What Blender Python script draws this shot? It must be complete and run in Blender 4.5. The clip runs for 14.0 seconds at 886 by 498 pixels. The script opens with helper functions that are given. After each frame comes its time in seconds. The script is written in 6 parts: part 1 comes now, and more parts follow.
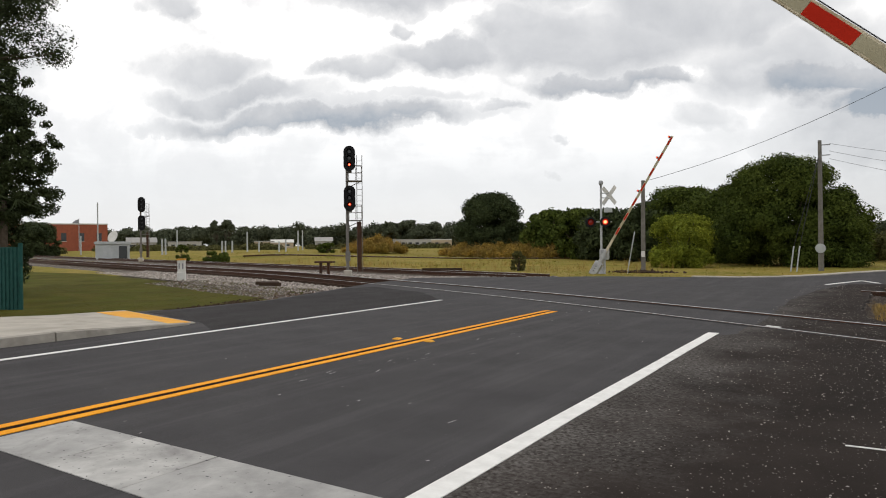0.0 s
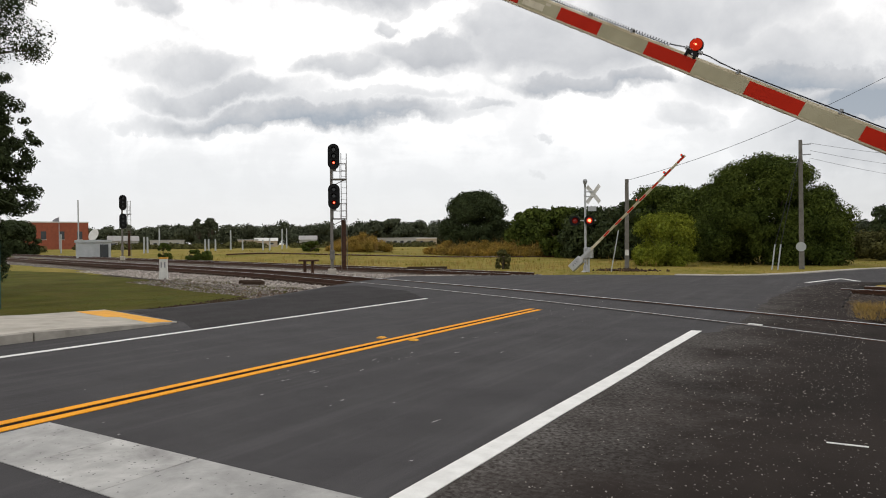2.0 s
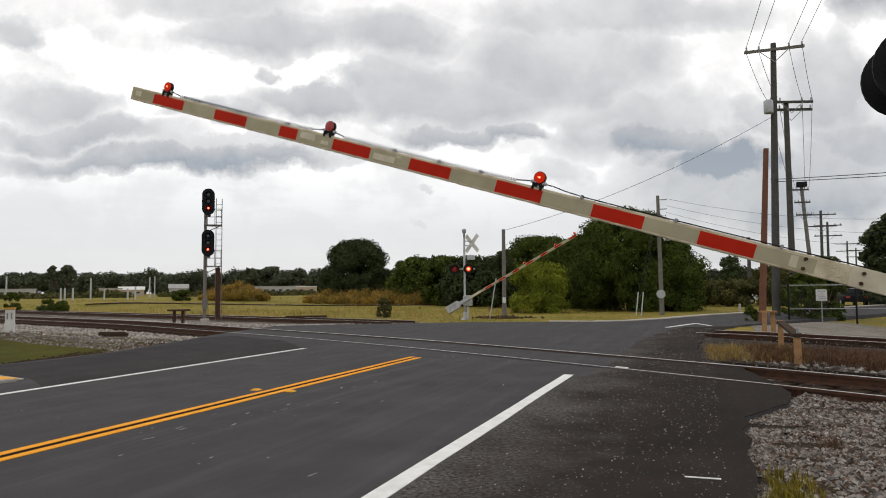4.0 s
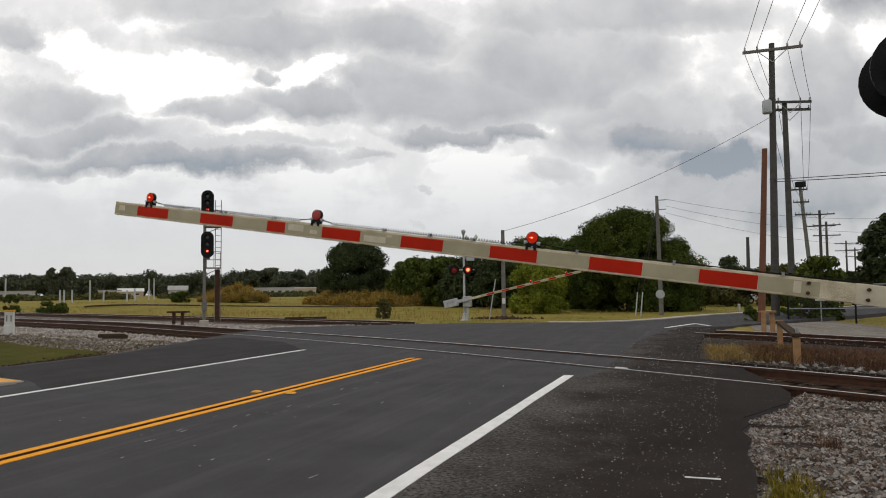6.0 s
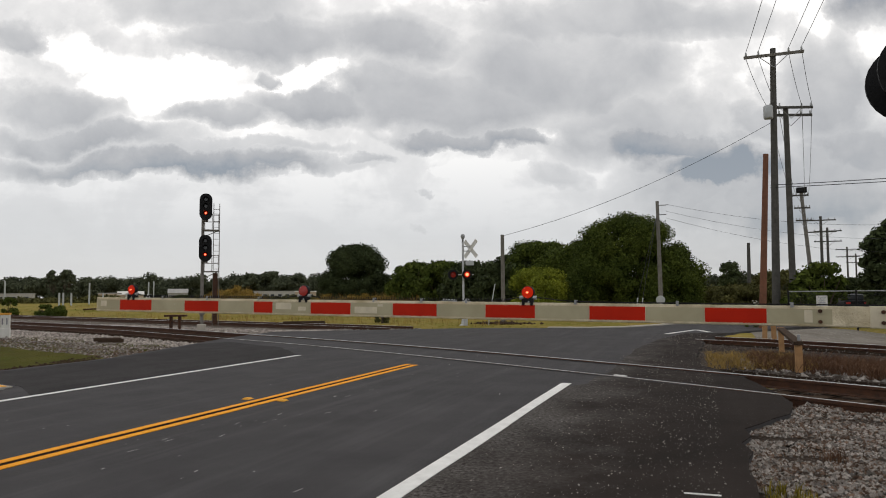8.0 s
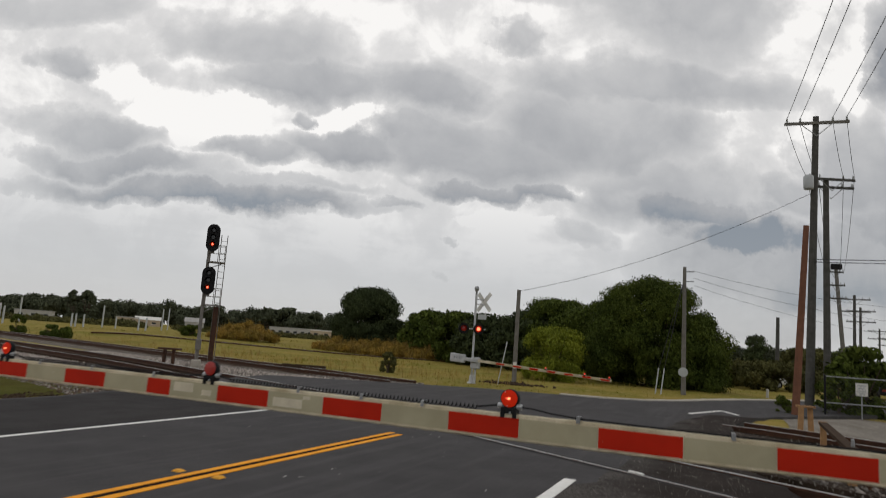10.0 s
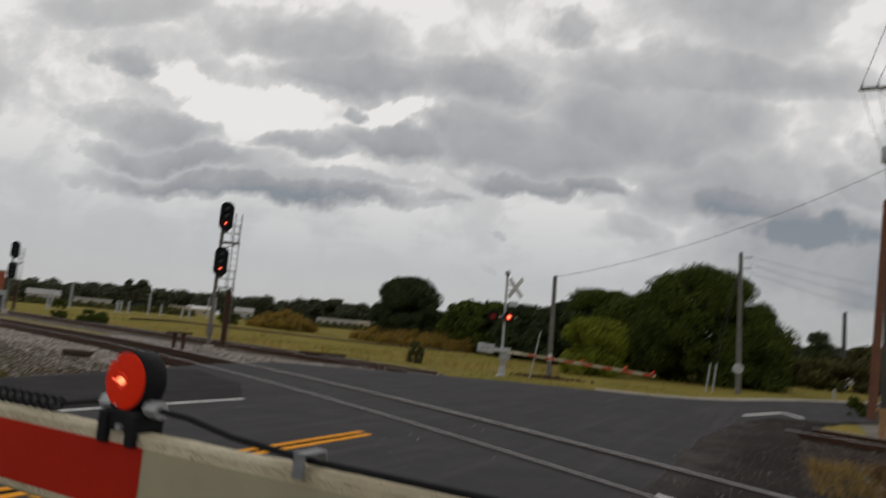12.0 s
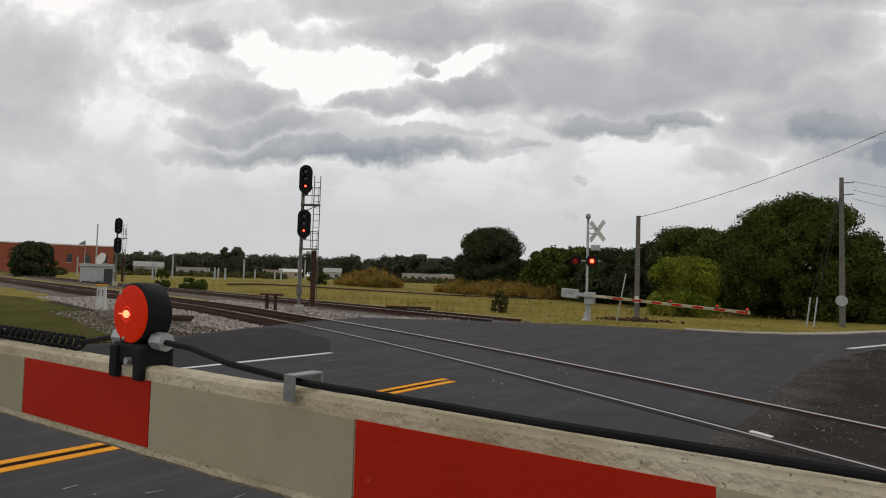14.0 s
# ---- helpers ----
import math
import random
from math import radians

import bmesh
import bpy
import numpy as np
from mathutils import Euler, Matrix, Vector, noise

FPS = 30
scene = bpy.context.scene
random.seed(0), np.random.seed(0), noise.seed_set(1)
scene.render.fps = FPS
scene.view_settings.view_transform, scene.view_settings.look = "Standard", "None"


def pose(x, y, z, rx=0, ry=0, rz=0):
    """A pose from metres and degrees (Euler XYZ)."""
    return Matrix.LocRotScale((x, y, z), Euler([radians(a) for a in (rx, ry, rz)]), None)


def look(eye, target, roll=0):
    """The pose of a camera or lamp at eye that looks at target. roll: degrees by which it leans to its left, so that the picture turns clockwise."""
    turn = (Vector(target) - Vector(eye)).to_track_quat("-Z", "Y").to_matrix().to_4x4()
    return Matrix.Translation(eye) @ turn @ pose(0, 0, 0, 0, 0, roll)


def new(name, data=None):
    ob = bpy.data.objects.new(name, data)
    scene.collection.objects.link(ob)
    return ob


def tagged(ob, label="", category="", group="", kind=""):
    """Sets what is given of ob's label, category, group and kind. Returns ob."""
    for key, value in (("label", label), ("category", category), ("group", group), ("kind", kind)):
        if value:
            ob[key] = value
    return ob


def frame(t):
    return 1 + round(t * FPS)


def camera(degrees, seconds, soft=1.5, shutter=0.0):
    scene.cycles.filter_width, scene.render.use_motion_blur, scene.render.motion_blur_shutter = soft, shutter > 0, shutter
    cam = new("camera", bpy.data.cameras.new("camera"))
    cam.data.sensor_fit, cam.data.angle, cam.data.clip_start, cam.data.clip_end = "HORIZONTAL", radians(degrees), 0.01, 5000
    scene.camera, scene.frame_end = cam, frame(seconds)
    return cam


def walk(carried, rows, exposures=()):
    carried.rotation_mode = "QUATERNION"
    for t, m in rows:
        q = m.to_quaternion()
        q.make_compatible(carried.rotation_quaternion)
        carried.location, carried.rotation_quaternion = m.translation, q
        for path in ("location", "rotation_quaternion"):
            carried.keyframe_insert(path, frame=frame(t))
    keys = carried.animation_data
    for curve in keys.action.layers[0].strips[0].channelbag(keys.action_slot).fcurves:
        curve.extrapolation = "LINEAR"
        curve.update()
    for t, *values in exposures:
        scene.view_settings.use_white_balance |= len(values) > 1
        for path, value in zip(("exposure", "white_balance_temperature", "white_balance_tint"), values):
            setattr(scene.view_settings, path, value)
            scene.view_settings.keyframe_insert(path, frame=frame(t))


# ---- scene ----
cam = camera(66.9, 14.0, soft=1.0, shutter=0.5)
PATH = [
    (0, (5.738, -13.033, 1.418), (4.655, -11.352, 1.405), -0.5),
    (0.5, (5.724, -12.993, 1.417), (4.665, -11.296, 1.401), -0.7),
    (1, (5.71, -13.001, 1.416), (4.662, -11.298, 1.399), -0.6),
    (1.5, (5.734, -13.009, 1.413), (4.689, -11.304, 1.396), -0.5),
    (2, (5.727, -13.002, 1.417), (4.682, -11.297, 1.399), -0.5),
    (2.5, (5.725, -13.001, 1.411), (4.683, -11.294, 1.394), -0.5),
    (2.9, (5.806, -12.969, 1.412), (4.795, -11.244, 1.394), -0.5),
    (3, (5.83, -12.95, 1.415), (4.844, -11.21, 1.394), -0.6),
    (3.1, (5.754, -12.967, 1.415), (4.979, -11.123, 1.398), -0.6),
    (3.2, (5.744, -12.98, 1.416), (4.978, -11.133, 1.402), -0.6),
    (3.3, (5.742, -12.973, 1.421), (4.985, -11.123, 1.475), -0.4),
    (3.5, (5.754, -12.999, 1.405), (5.023, -11.141, 1.526), -0.5),
    (6, (5.754, -13.034, 1.413), (5.029, -11.174, 1.538), -0.8),
    (6.5, (5.759, -13.034, 1.414), (5.033, -11.175, 1.539), -0.8),
    (7, (5.757, -13.067, 1.413), (5.025, -11.21, 1.538), -0.8),
    (7.5, (5.761, -13.015, 1.405), (5.028, -11.159, 1.534), -0.8),
    (9.8, (5.577, -11.444, 1.669), (4.868, -9.591, 1.924), 2.3),
    (10, (5.535, -11.218, 1.672), (4.75, -9.4, 1.951), 4.0),
    (10.5, (5.466, -10.385, 1.708), (4.746, -8.557, 2.081), 4.8),
    (11, (5.377, -9.674, 1.699), (4.678, -7.853, 2.138), 7.3),
    (11.5, (5.52, -8.988, 1.674), (4.747, -7.191, 2.091), 4.7),
    (12, (5.411, -8.396, 1.523), (4.494, -6.636, 1.772), 4.9),
    (12.5, (5.46, -8.196, 1.481), (4.362, -6.525, 1.531), 0.4),
    (13, (5.462, -8.246, 1.473), (4.33, -6.6, 1.581), 1.8),
    (13.5, (5.462, -8.238, 1.473), (4.332, -6.592, 1.584), 1.7),
    (14, (5.466, -8.242, 1.471), (4.343, -6.59, 1.563), 1.7),
]
walk(cam, [(t, look(eye, target, roll)) for t, eye, target, roll in PATH],
     [(0, 0.0), (2.8, -0.02), (3.5, -0.06), (6.0, -0.32), (7.7, -0.34), (9.8, -0.52), (11.0, -0.78), (12.0, -0.8), (12.6, -0.58), (14.0, -0.5)])


# ---- light ----
def node(nt, kind, **sets):
    n = nt.nodes.new(kind)
    for k, v in sets.items():
        n.inputs[k.replace("_", " ")].default_value = v
    return n


def math_node(nt, op, a, b=None, clamp=False):
    n = nt.nodes.new("ShaderNodeMath")
    n.operation, n.use_clamp = op, clamp
    for i, v in enumerate((a, b)):
        if v is None:
            continue
        if isinstance(v, (int, float)):
            n.inputs[i].default_value = v
        else:
            nt.links.new(v, n.inputs[i])
    return n.outputs[0]


def ramp_node(nt, fac, stops):
    n = nt.nodes.new("ShaderNodeValToRGB")
    while len(n.color_ramp.elements) < len(stops):
        n.color_ramp.elements.new(0.5)
    for e, (p, c) in zip(n.color_ramp.elements, stops):
        e.position, e.color = p, (*c, 1)
    nt.links.new(fac, n.inputs[0])
    return n.outputs[0]


SUN_EL, SUN_AZ = 52.0, -35.0
world = bpy.data.worlds.new("overcast_sky")
scene.world = world
world.use_nodes = True
wt = world.node_tree
wt.nodes.clear()
coord = wt.nodes.new("ShaderNodeTexCoord").outputs["Generated"]
split = wt.nodes.new("ShaderNodeSeparateXYZ")
wt.links.new(coord, split.inputs[0])
dx, dy, dz = split.outputs
up = math_node(wt, "MAXIMUM", dz, 0.0)
# cloud deck: the direction carried on to a flat layer overhead
deck = math_node(wt, "ADD", up, 0.16)
plane = wt.nodes.new("ShaderNodeCombineXYZ")
wt.links.new(math_node(wt, "DIVIDE", dx, deck), plane.inputs[0])
wt.links.new(math_node(wt, "DIVIDE", dy, deck), plane.inputs[1])
# the heading of the shot, for the large banks of cloud
fwd = math_node(wt, "MAXIMUM", math_node(wt, "ADD", math_node(wt, "MULTIPLY", dx, -0.4226), math_node(wt, "MULTIPLY", dy, 0.9063)), 0.05)
side = math_node(wt, "ADD", math_node(wt, "MULTIPLY", dx, 0.9063), math_node(wt, "MULTIPLY", dy, 0.4226))
face = wt.nodes.new("ShaderNodeCombineXYZ")
wt.links.new(math_node(wt, "DIVIDE", side, fwd), face.inputs[0])
wt.links.new(math_node(wt, "DIVIDE", dz, fwd), face.inputs[1])
warp = node(wt, "ShaderNodeTexNoise", Scale=6.5, Detail=10.0, Roughness=0.60)
wt.links.new(face.outputs[0], warp.inputs["Vector"])
shift = wt.nodes.new("ShaderNodeVectorMath")
shift.operation = "MULTIPLY_ADD"
wt.links.new(warp.outputs["Color"], shift.inputs[0])
shift.inputs[1].default_value, shift.inputs[2].default_value = (0.22, 0.13, 0), (-0.11, -0.065, 0)
bent = wt.nodes.new("ShaderNodeVectorMath")
wt.links.new(face.outputs[0], bent.inputs[0])
wt.links.new(shift.outputs[0], bent.inputs[1])


def lump(u, v, hw, hh):
    """Distance from a lump's centre, 1 at its rim, and the height in it, -1 to 1."""
    m = wt.nodes.new("ShaderNodeMapping")
    m.inputs["Location"].default_value = (-u / hw, -v / hh, 0)
    m.inputs["Scale"].default_value = (1 / hw, 1 / hh, 0)
    wt.links.new(bent.outputs[0], m.inputs["Vector"])
    far = wt.nodes.new("ShaderNodeVectorMath")
    far.operation = "LENGTH"
    wt.links.new(m.outputs[0], far.inputs[0])
    xyz = wt.nodes.new("ShaderNodeSeparateXYZ")
    wt.links.new(m.outputs[0], xyz.inputs[0])
    return far.outputs["Value"], xyz.outputs[1]


# banks: across, up, half width, half height, weight; their undersides are darker
BANKS = [
    (-0.500, 0.285, 0.121, 0.034, 0.58), (-0.574, 0.390, 0.044, 0.022, 0.45), (-0.463, 0.235, 0.154, 0.022, 0.75), (-0.341, 0.194, 0.248, 0.020, 1.00), (-0.201, 0.191, 0.108, 0.014, 0.90),
    (-0.243, 0.220, 0.150, 0.010, 0.35), (-0.193, 0.334, 0.022, 0.013, 0.55), (-0.251, 0.273, 0.062, 0.022, 0.62), (-0.139, 0.288, 0.093, 0.029, 0.68), (-0.214, 0.394, 0.182, 0.035, 0.58),
    (-0.015, 0.392, 0.095, 0.044, 0.58), (-0.042, 0.321, 0.077, 0.028, 0.50), (0.078, 0.300, 0.183, 0.053, 0.60), (0.090, 0.237, 0.091, 0.016, 0.85), (0.168, 0.239, 0.061, 0.014, 0.80),
    (-0.047, 0.206, 0.041, 0.008, 0.50), (0.253, 0.350, 0.169, 0.076, 0.56), (0.357, 0.257, 0.152, 0.053, 0.56), (0.493, 0.192, 0.104, 0.032, 1.40), (0.427, 0.226, 0.108, 0.027, 1.00),
    (0.236, 0.176, 0.051, 0.016, 0.35), (0.668, 0.334, 0.084, 0.091, 0.62), (0.689, 0.195, 0.102, 0.054, 0.80), (0.345, 0.431, 0.227, 0.041, 0.50), (0.040, 0.141, 0.013, 0.005, 0.40),
    (0.033, 0.099, 0.011, 0.005, 0.40), (0.564, 0.257, 0.055, 0.036, 0.55), (0.415, 0.603, 0.149, 0.117, 0.45), (0.753, 0.515, 0.063, 0.089, 0.90), (-0.277, 0.451, 0.138, 0.049, 0.45),
    (0.126, 0.491, 0.041, 0.024, 0.40), (-0.017, 0.588, 0.224, 0.037, 0.27), (-0.584, 0.474, 0.124, 0.028, 0.25), (0.640, 0.141, 0.184, 0.067, 0.95), (0.727, 0.226, 0.084, 0.054, 0.85), (-0.896, 0.324, 0.119, 0.109, 0.42), (0.541, 0.155, 0.201, 0.071, 0.82), (0.565, 0.080, 0.256, 0.053, 0.60), (0.454, 0.166, 0.065, 0.047, 0.80), (0.0, 0.95, 0.8, 0.12, 0.6), (0.35, 0.70, 0.3, 0.08, 0.7),
    (-0.4, 0.75, 0.3, 0.08, 0.6),
]
# bright gaps: across, up, half width, half height, weight
GAPS = [
    (-0.371, 0.320, 0.082, 0.041, 1.00), (-0.139, 0.330, 0.052, 0.019, 0.90), (-0.017, 0.258, 0.029, 0.010, 0.70), (0.238, 0.245, 0.039, 0.012, 0.90), (0.330, 0.248, 0.035, 0.011, 0.50),
    (-0.351, 0.393, 0.066, 0.035, 0.60), (-0.482, 0.374, 0.049, 0.026, 0.60), (0.110, 0.188, 0.052, 0.010, 0.70), (0.574, 0.685, 0.057, 0.134, 0.55), (0.667, 0.421, 0.040, 0.091, 0.50),
]
total = None
for u, v, hw, hh, weight in BANKS:
    far, high = lump(u, v, hw, hh)
    fall = math_node(wt, "MULTIPLY", math_node(wt, "SUBTRACT", 1.32, far, clamp=False), 1.5, clamp=True)
    shade = math_node(wt, "SUBTRACT", 0.84 * weight, math_node(wt, "MULTIPLY", high, 0.26 * weight))
    fall = math_node(wt, "MULTIPLY", fall, shade)
    total = fall if total is None else math_node(wt, "MAXIMUM", total, fall)
gap = None
for u, v, hw, hh, weight in GAPS:
    far, high = lump(u, v, hw, hh)
    fall = math_node(wt, "MULTIPLY", math_node(wt, "MULTIPLY", math_node(wt, "SUBTRACT", 1.35, far), 0.85, clamp=True), weight * 0.85)
    gap = fall if gap is None else math_node(wt, "MAXIMUM", gap, fall)
deck_noise = node(wt, "ShaderNodeTexNoise", Scale=1.5, Detail=9.0, Roughness=0.58, Distortion=0.3)
wt.links.new(plane.outputs[0], deck_noise.inputs["Vector"])
fine = math_node(wt, "MULTIPLY", math_node(wt, "SUBTRACT", deck_noise.outputs["Fac"], 0.50), 0.40)
puff = node(wt, "ShaderNodeTexNoise", Scale=9.0, Detail=10.0, Roughness=0.58, Distortion=0.25)
wt.links.new(face.outputs[0], puff.inputs["Vector"])
fine = math_node(wt, "ADD", fine, math_node(wt, "MULTIPLY", math_node(wt, "SUBTRACT", puff.outputs["Fac"], 0.48), 0.62))
thick = math_node(wt, "MULTIPLY", math_node(wt, "SUBTRACT", up, 0.45, clamp=True), 0.7)
cover = math_node(wt, "ADD", math_node(wt, "ADD", math_node(wt, "ADD", math_node(wt, "MULTIPLY", total, 0.90), 0.035), fine), thick)
cover = math_node(wt, "SUBTRACT", cover, math_node(wt, "MULTIPLY", gap, math_node(wt, "SUBTRACT", 0.75, total, clamp=True)), clamp=True)
cloud = ramp_node(wt, cover, [(0.0, (1.36, 1.33, 1.29)), (0.08, (1.04, 1.02, 1.0)), (0.20, (0.86, 0.85, 0.84)), (0.48, (0.655, 0.655, 0.66)), (0.72, (0.51, 0.515, 0.53)), (1.0, (0.32, 0.36, 0.41))])
# pale haze towards the horizon
haze = math_node(wt, "SUBTRACT", 1.0, math_node(wt, "DIVIDE", up, 0.26), clamp=True)
haze = math_node(wt, "MULTIPLY", math_node(wt, "MULTIPLY", haze, 1.5, clamp=True), math_node(wt, "SUBTRACT", 1.0, math_node(wt, "MULTIPLY", cover, 0.8)))
low = wt.nodes.new("ShaderNodeMix")
low.data_type = "RGBA"
wt.links.new(math_node(wt, "MULTIPLY", haze, 0.9), low.inputs[0])
wt.links.new(cloud, low.inputs[6])
low.inputs[7].default_value = (0.745, 0.755, 0.775, 1)
sky = wt.nodes.new("ShaderNodeTexSky")
sky.sky_type, sky.sun_disc = "NISHITA", False
sky.sun_elevation, sky.sun_rotation = radians(SUN_EL), radians(SUN_AZ)
clear = node(wt, "ShaderNodeBackground", Strength=0.008)
wt.links.new(sky.outputs[0], clear.inputs["Color"])
deck_light = node(wt, "ShaderNodeBackground", Strength=1.0)
wt.links.new(low.outputs[2], deck_light.inputs["Color"])
both = wt.nodes.new("ShaderNodeAddShader")
wt.links.new(clear.outputs[0], both.inputs[0])
wt.links.new(deck_light.outputs[0], both.inputs[1])
world_out = wt.nodes.new("ShaderNodeOutputWorld")
wt.links.new(both.outputs[0], world_out.inputs[0])

sun = new("sun", bpy.data.lights.new("sun", "SUN"))
sun.data.energy, sun.data.angle, sun.data.color = 0.5, radians(20), (1.0, 0.96, 0.9)
sun.matrix_world = look((0, 0, 60), (math.sin(radians(-SUN_AZ)) * 40, -math.cos(radians(SUN_AZ)) * 40, 0))


# ---- materials ----
def material(name, base, second=None, scale=4.0, rough=0.8, metal=0.0, bump=0.0, bump_scale=40.0, speck=None, speck_scale=60.0,
             speck_at=0.68, emit=None, emit_power=0.0, island=0.0, stain=0.0, stain_scale=0.7, coat=0.0, detail=6.0, streak=0.0):
    """A procedural surface: two colours mixed by noise, specks, larger stains, fine relief."""
    m = bpy.data.materials.new(name)
    m.use_nodes = True
    nt = m.node_tree
    b = nt.nodes["Principled BSDF"]
    b.inputs["Roughness"].default_value, b.inputs["Metallic"].default_value = rough, metal
    b.inputs["Coat Weight"].default_value = coat
    b.inputs["Specular IOR Level"].default_value = 0.5 if rough < 0.6 or metal else 0.12 if rough < 0.75 else 0.04
    pos = nt.nodes.new("ShaderNodeTexCoord").outputs["Object"]
    n1 = node(nt, "ShaderNodeTexNoise", Scale=scale, Detail=detail, Roughness=0.6)
    nt.links.new(pos, n1.inputs["Vector"])
    second = second or tuple(c * 0.8 for c in base)
    col = ramp_node(nt, n1.outputs["Fac"], [(0.3, base), (0.72, second)])

    def mixed(fac, a, bcol, kind="MIX"):
        mx = nt.nodes.new("ShaderNodeMix")
        mx.data_type, mx.blend_type = "RGBA", kind
        nt.links.new(fac, mx.inputs[0])
        nt.links.new(a, mx.inputs[6])
        if isinstance(bcol, tuple):
            mx.inputs[7].default_value = (*bcol, 1)
        else:
            nt.links.new(bcol, mx.inputs[7])
        return mx.outputs[2]

    if stain:
        n2 = node(nt, "ShaderNodeTexNoise", Scale=stain_scale, Detail=5.0, Roughness=0.65, Distortion=0.6)
        nt.links.new(pos, n2.inputs["Vector"])
        f = math_node(nt, "MULTIPLY", math_node(nt, "MULTIPLY", math_node(nt, "SUBTRACT", n2.outputs["Fac"], 0.42), 3.5, clamp=True), stain)
        col = mixed(f, col, tuple(c * 0.45 for c in second))
    if streak:
        mp = nt.nodes.new("ShaderNodeMapping")
        mp.inputs["Scale"].default_value = (2.6, 0.12, 1)
        nt.links.new(pos, mp.inputs["Vector"])
        n5 = node(nt, "ShaderNodeTexNoise", Scale=1.0, Detail=7.0, Roughness=0.68)
        nt.links.new(mp.outputs[0], n5.inputs["Vector"])
        f = math_node(nt, "MULTIPLY", math_node(nt, "MULTIPLY", math_node(nt, "SUBTRACT", n5.outputs["Fac"], 0.5), 4.0, clamp=True), streak)
        col = mixed(f, col, tuple(min(1, c * 1.9) for c in second))
    if speck:
        n3 = node(nt, "ShaderNodeTexNoise", Scale=speck_scale, Detail=2.0, Roughness=0.5)
        nt.links.new(pos, n3.inputs["Vector"])
        f = math_node(nt, "MULTIPLY", math_node(nt, "SUBTRACT", n3.outputs["Fac"], speck_at), 14.0, clamp=True)
        col = mixed(f, col, speck)
    if island:
        geo = nt.nodes.new("ShaderNodeNewGeometry")
        v = math_node(nt, "ADD", math_node(nt, "MULTIPLY", geo.outputs["Random Per Island"], 2 * island), 1 - island)
        hsv = nt.nodes.new("ShaderNodeHueSaturation")
        nt.links.new(v, hsv.inputs["Value"])
        nt.links.new(col, hsv.inputs["Color"])
        col = hsv.outputs[0]
    nt.links.new(col, b.inputs["Base Color"])
    if bump:
        n4 = node(nt, "ShaderNodeTexNoise", Scale=bump_scale, Detail=4.0)
        nt.links.new(pos, n4.inputs["Vector"])
        bp = node(nt, "ShaderNodeBump", Strength=bump, Distance=0.02)
        nt.links.new(n4.outputs["Fac"], bp.inputs["Height"])
        nt.links.new(bp.outputs[0], b.inputs["Normal"])
    if emit:
        b.inputs["Emission Color"].default_value = (*emit, 1)
        b.inputs["Emission Strength"].default_value = emit_power
    return m


ASPHALT = material("asphalt", (0.059, 0.056, 0.058), (0.078, 0.075, 0.076), 1.3, 0.78, bump=0.4, bump_scale=140, speck=(0.24, 0.23, 0.22), speck_scale=70, speck_at=0.73, stain=0.25, stain_scale=0.3, streak=0.32)
OLD_ASPHALT = material("worn_asphalt", (0.024, 0.019, 0.0165), (0.042, 0.034, 0.030), 1.1, 0.88, bump=0.15, bump_scale=160, speck=(0.30, 0.275, 0.25), speck_scale=46, speck_at=0.70, stain=0.95, stain_scale=0.42, streak=0.1, detail=9.0)
WHITE_LINE = material("white_road_paint", (0.88, 0.87, 0.84), (0.70, 0.69, 0.66), 6, 0.6, bump=0.3, bump_scale=150, speck=(0.15, 0.15, 0.15), speck_scale=40, speck_at=0.75)
WORN_LINE = material("worn_road_paint", (0.62, 0.61, 0.58), (0.33, 0.32, 0.31), 2.2, 0.75, bump=0.3, bump_scale=150, speck=(0.10, 0.10, 0.10), speck_scale=30, speck_at=0.66, stain=0.5, stain_scale=2.0)
WORN_LINE_B = material("greyer_worn_road_paint", (0.52, 0.51, 0.49), (0.30, 0.295, 0.285), 1.6, 0.75, bump=0.3, bump_scale=150, speck=(0.10, 0.10, 0.10), speck_scale=26, speck_at=0.68, stain=0.4, stain_scale=2.6)
YELLOW_LINE = material("yellow_road_paint", (0.95, 0.395, 0.014), (0.78, 0.30, 0.012), 5, 0.7, bump=0.3, bump_scale=150, speck=(0.12, 0.07, 0.02), speck_scale=36, speck_at=0.72)
YELLOW_PAD = material("yellow_paving", (0.85, 0.42, 0.05), (0.68, 0.33, 0.05), 4, 0.7, bump=0.4, bump_scale=60)
CONCRETE = material("concrete", (0.52, 0.48, 0.42), (0.40, 0.37, 0.32), 2.5, 0.9, bump=0.4, bump_scale=80, stain=0.3, stain_scale=1.2)
KERB = material("kerb_concrete", (0.30, 0.28, 0.25), (0.42, 0.39, 0.34), 3.0, 0.9, bump=0.6, bump_scale=50, stain=0.6, stain_scale=2.5)
RUST = material("rusty_steel", (0.095, 0.038, 0.017), (0.035, 0.018, 0.012), 9, 0.85, metal=0.2, bump=0.4, bump_scale=60)
RAIL_TOP = material("polished_steel", (0.62, 0.62, 0.61), (0.46, 0.45, 0.44), 12, 0.36, metal=1.0)
TIE_WOOD = material("sleeper_wood", (0.075, 0.05, 0.035), (0.04, 0.028, 0.02), 14, 0.9, bump=0.6, bump_scale=30)
STONE = material("ballast_stone", (0.33, 0.305, 0.28), (0.12, 0.10, 0.085), 7, 0.9, bump=0.4, bump_scale=70, island=0.65)
PALE_STONE = material("pale_ballast_stone", (0.46, 0.42, 0.38), (0.24, 0.20, 0.175), 7, 0.9, bump=0.4, bump_scale=70, island=0.5)
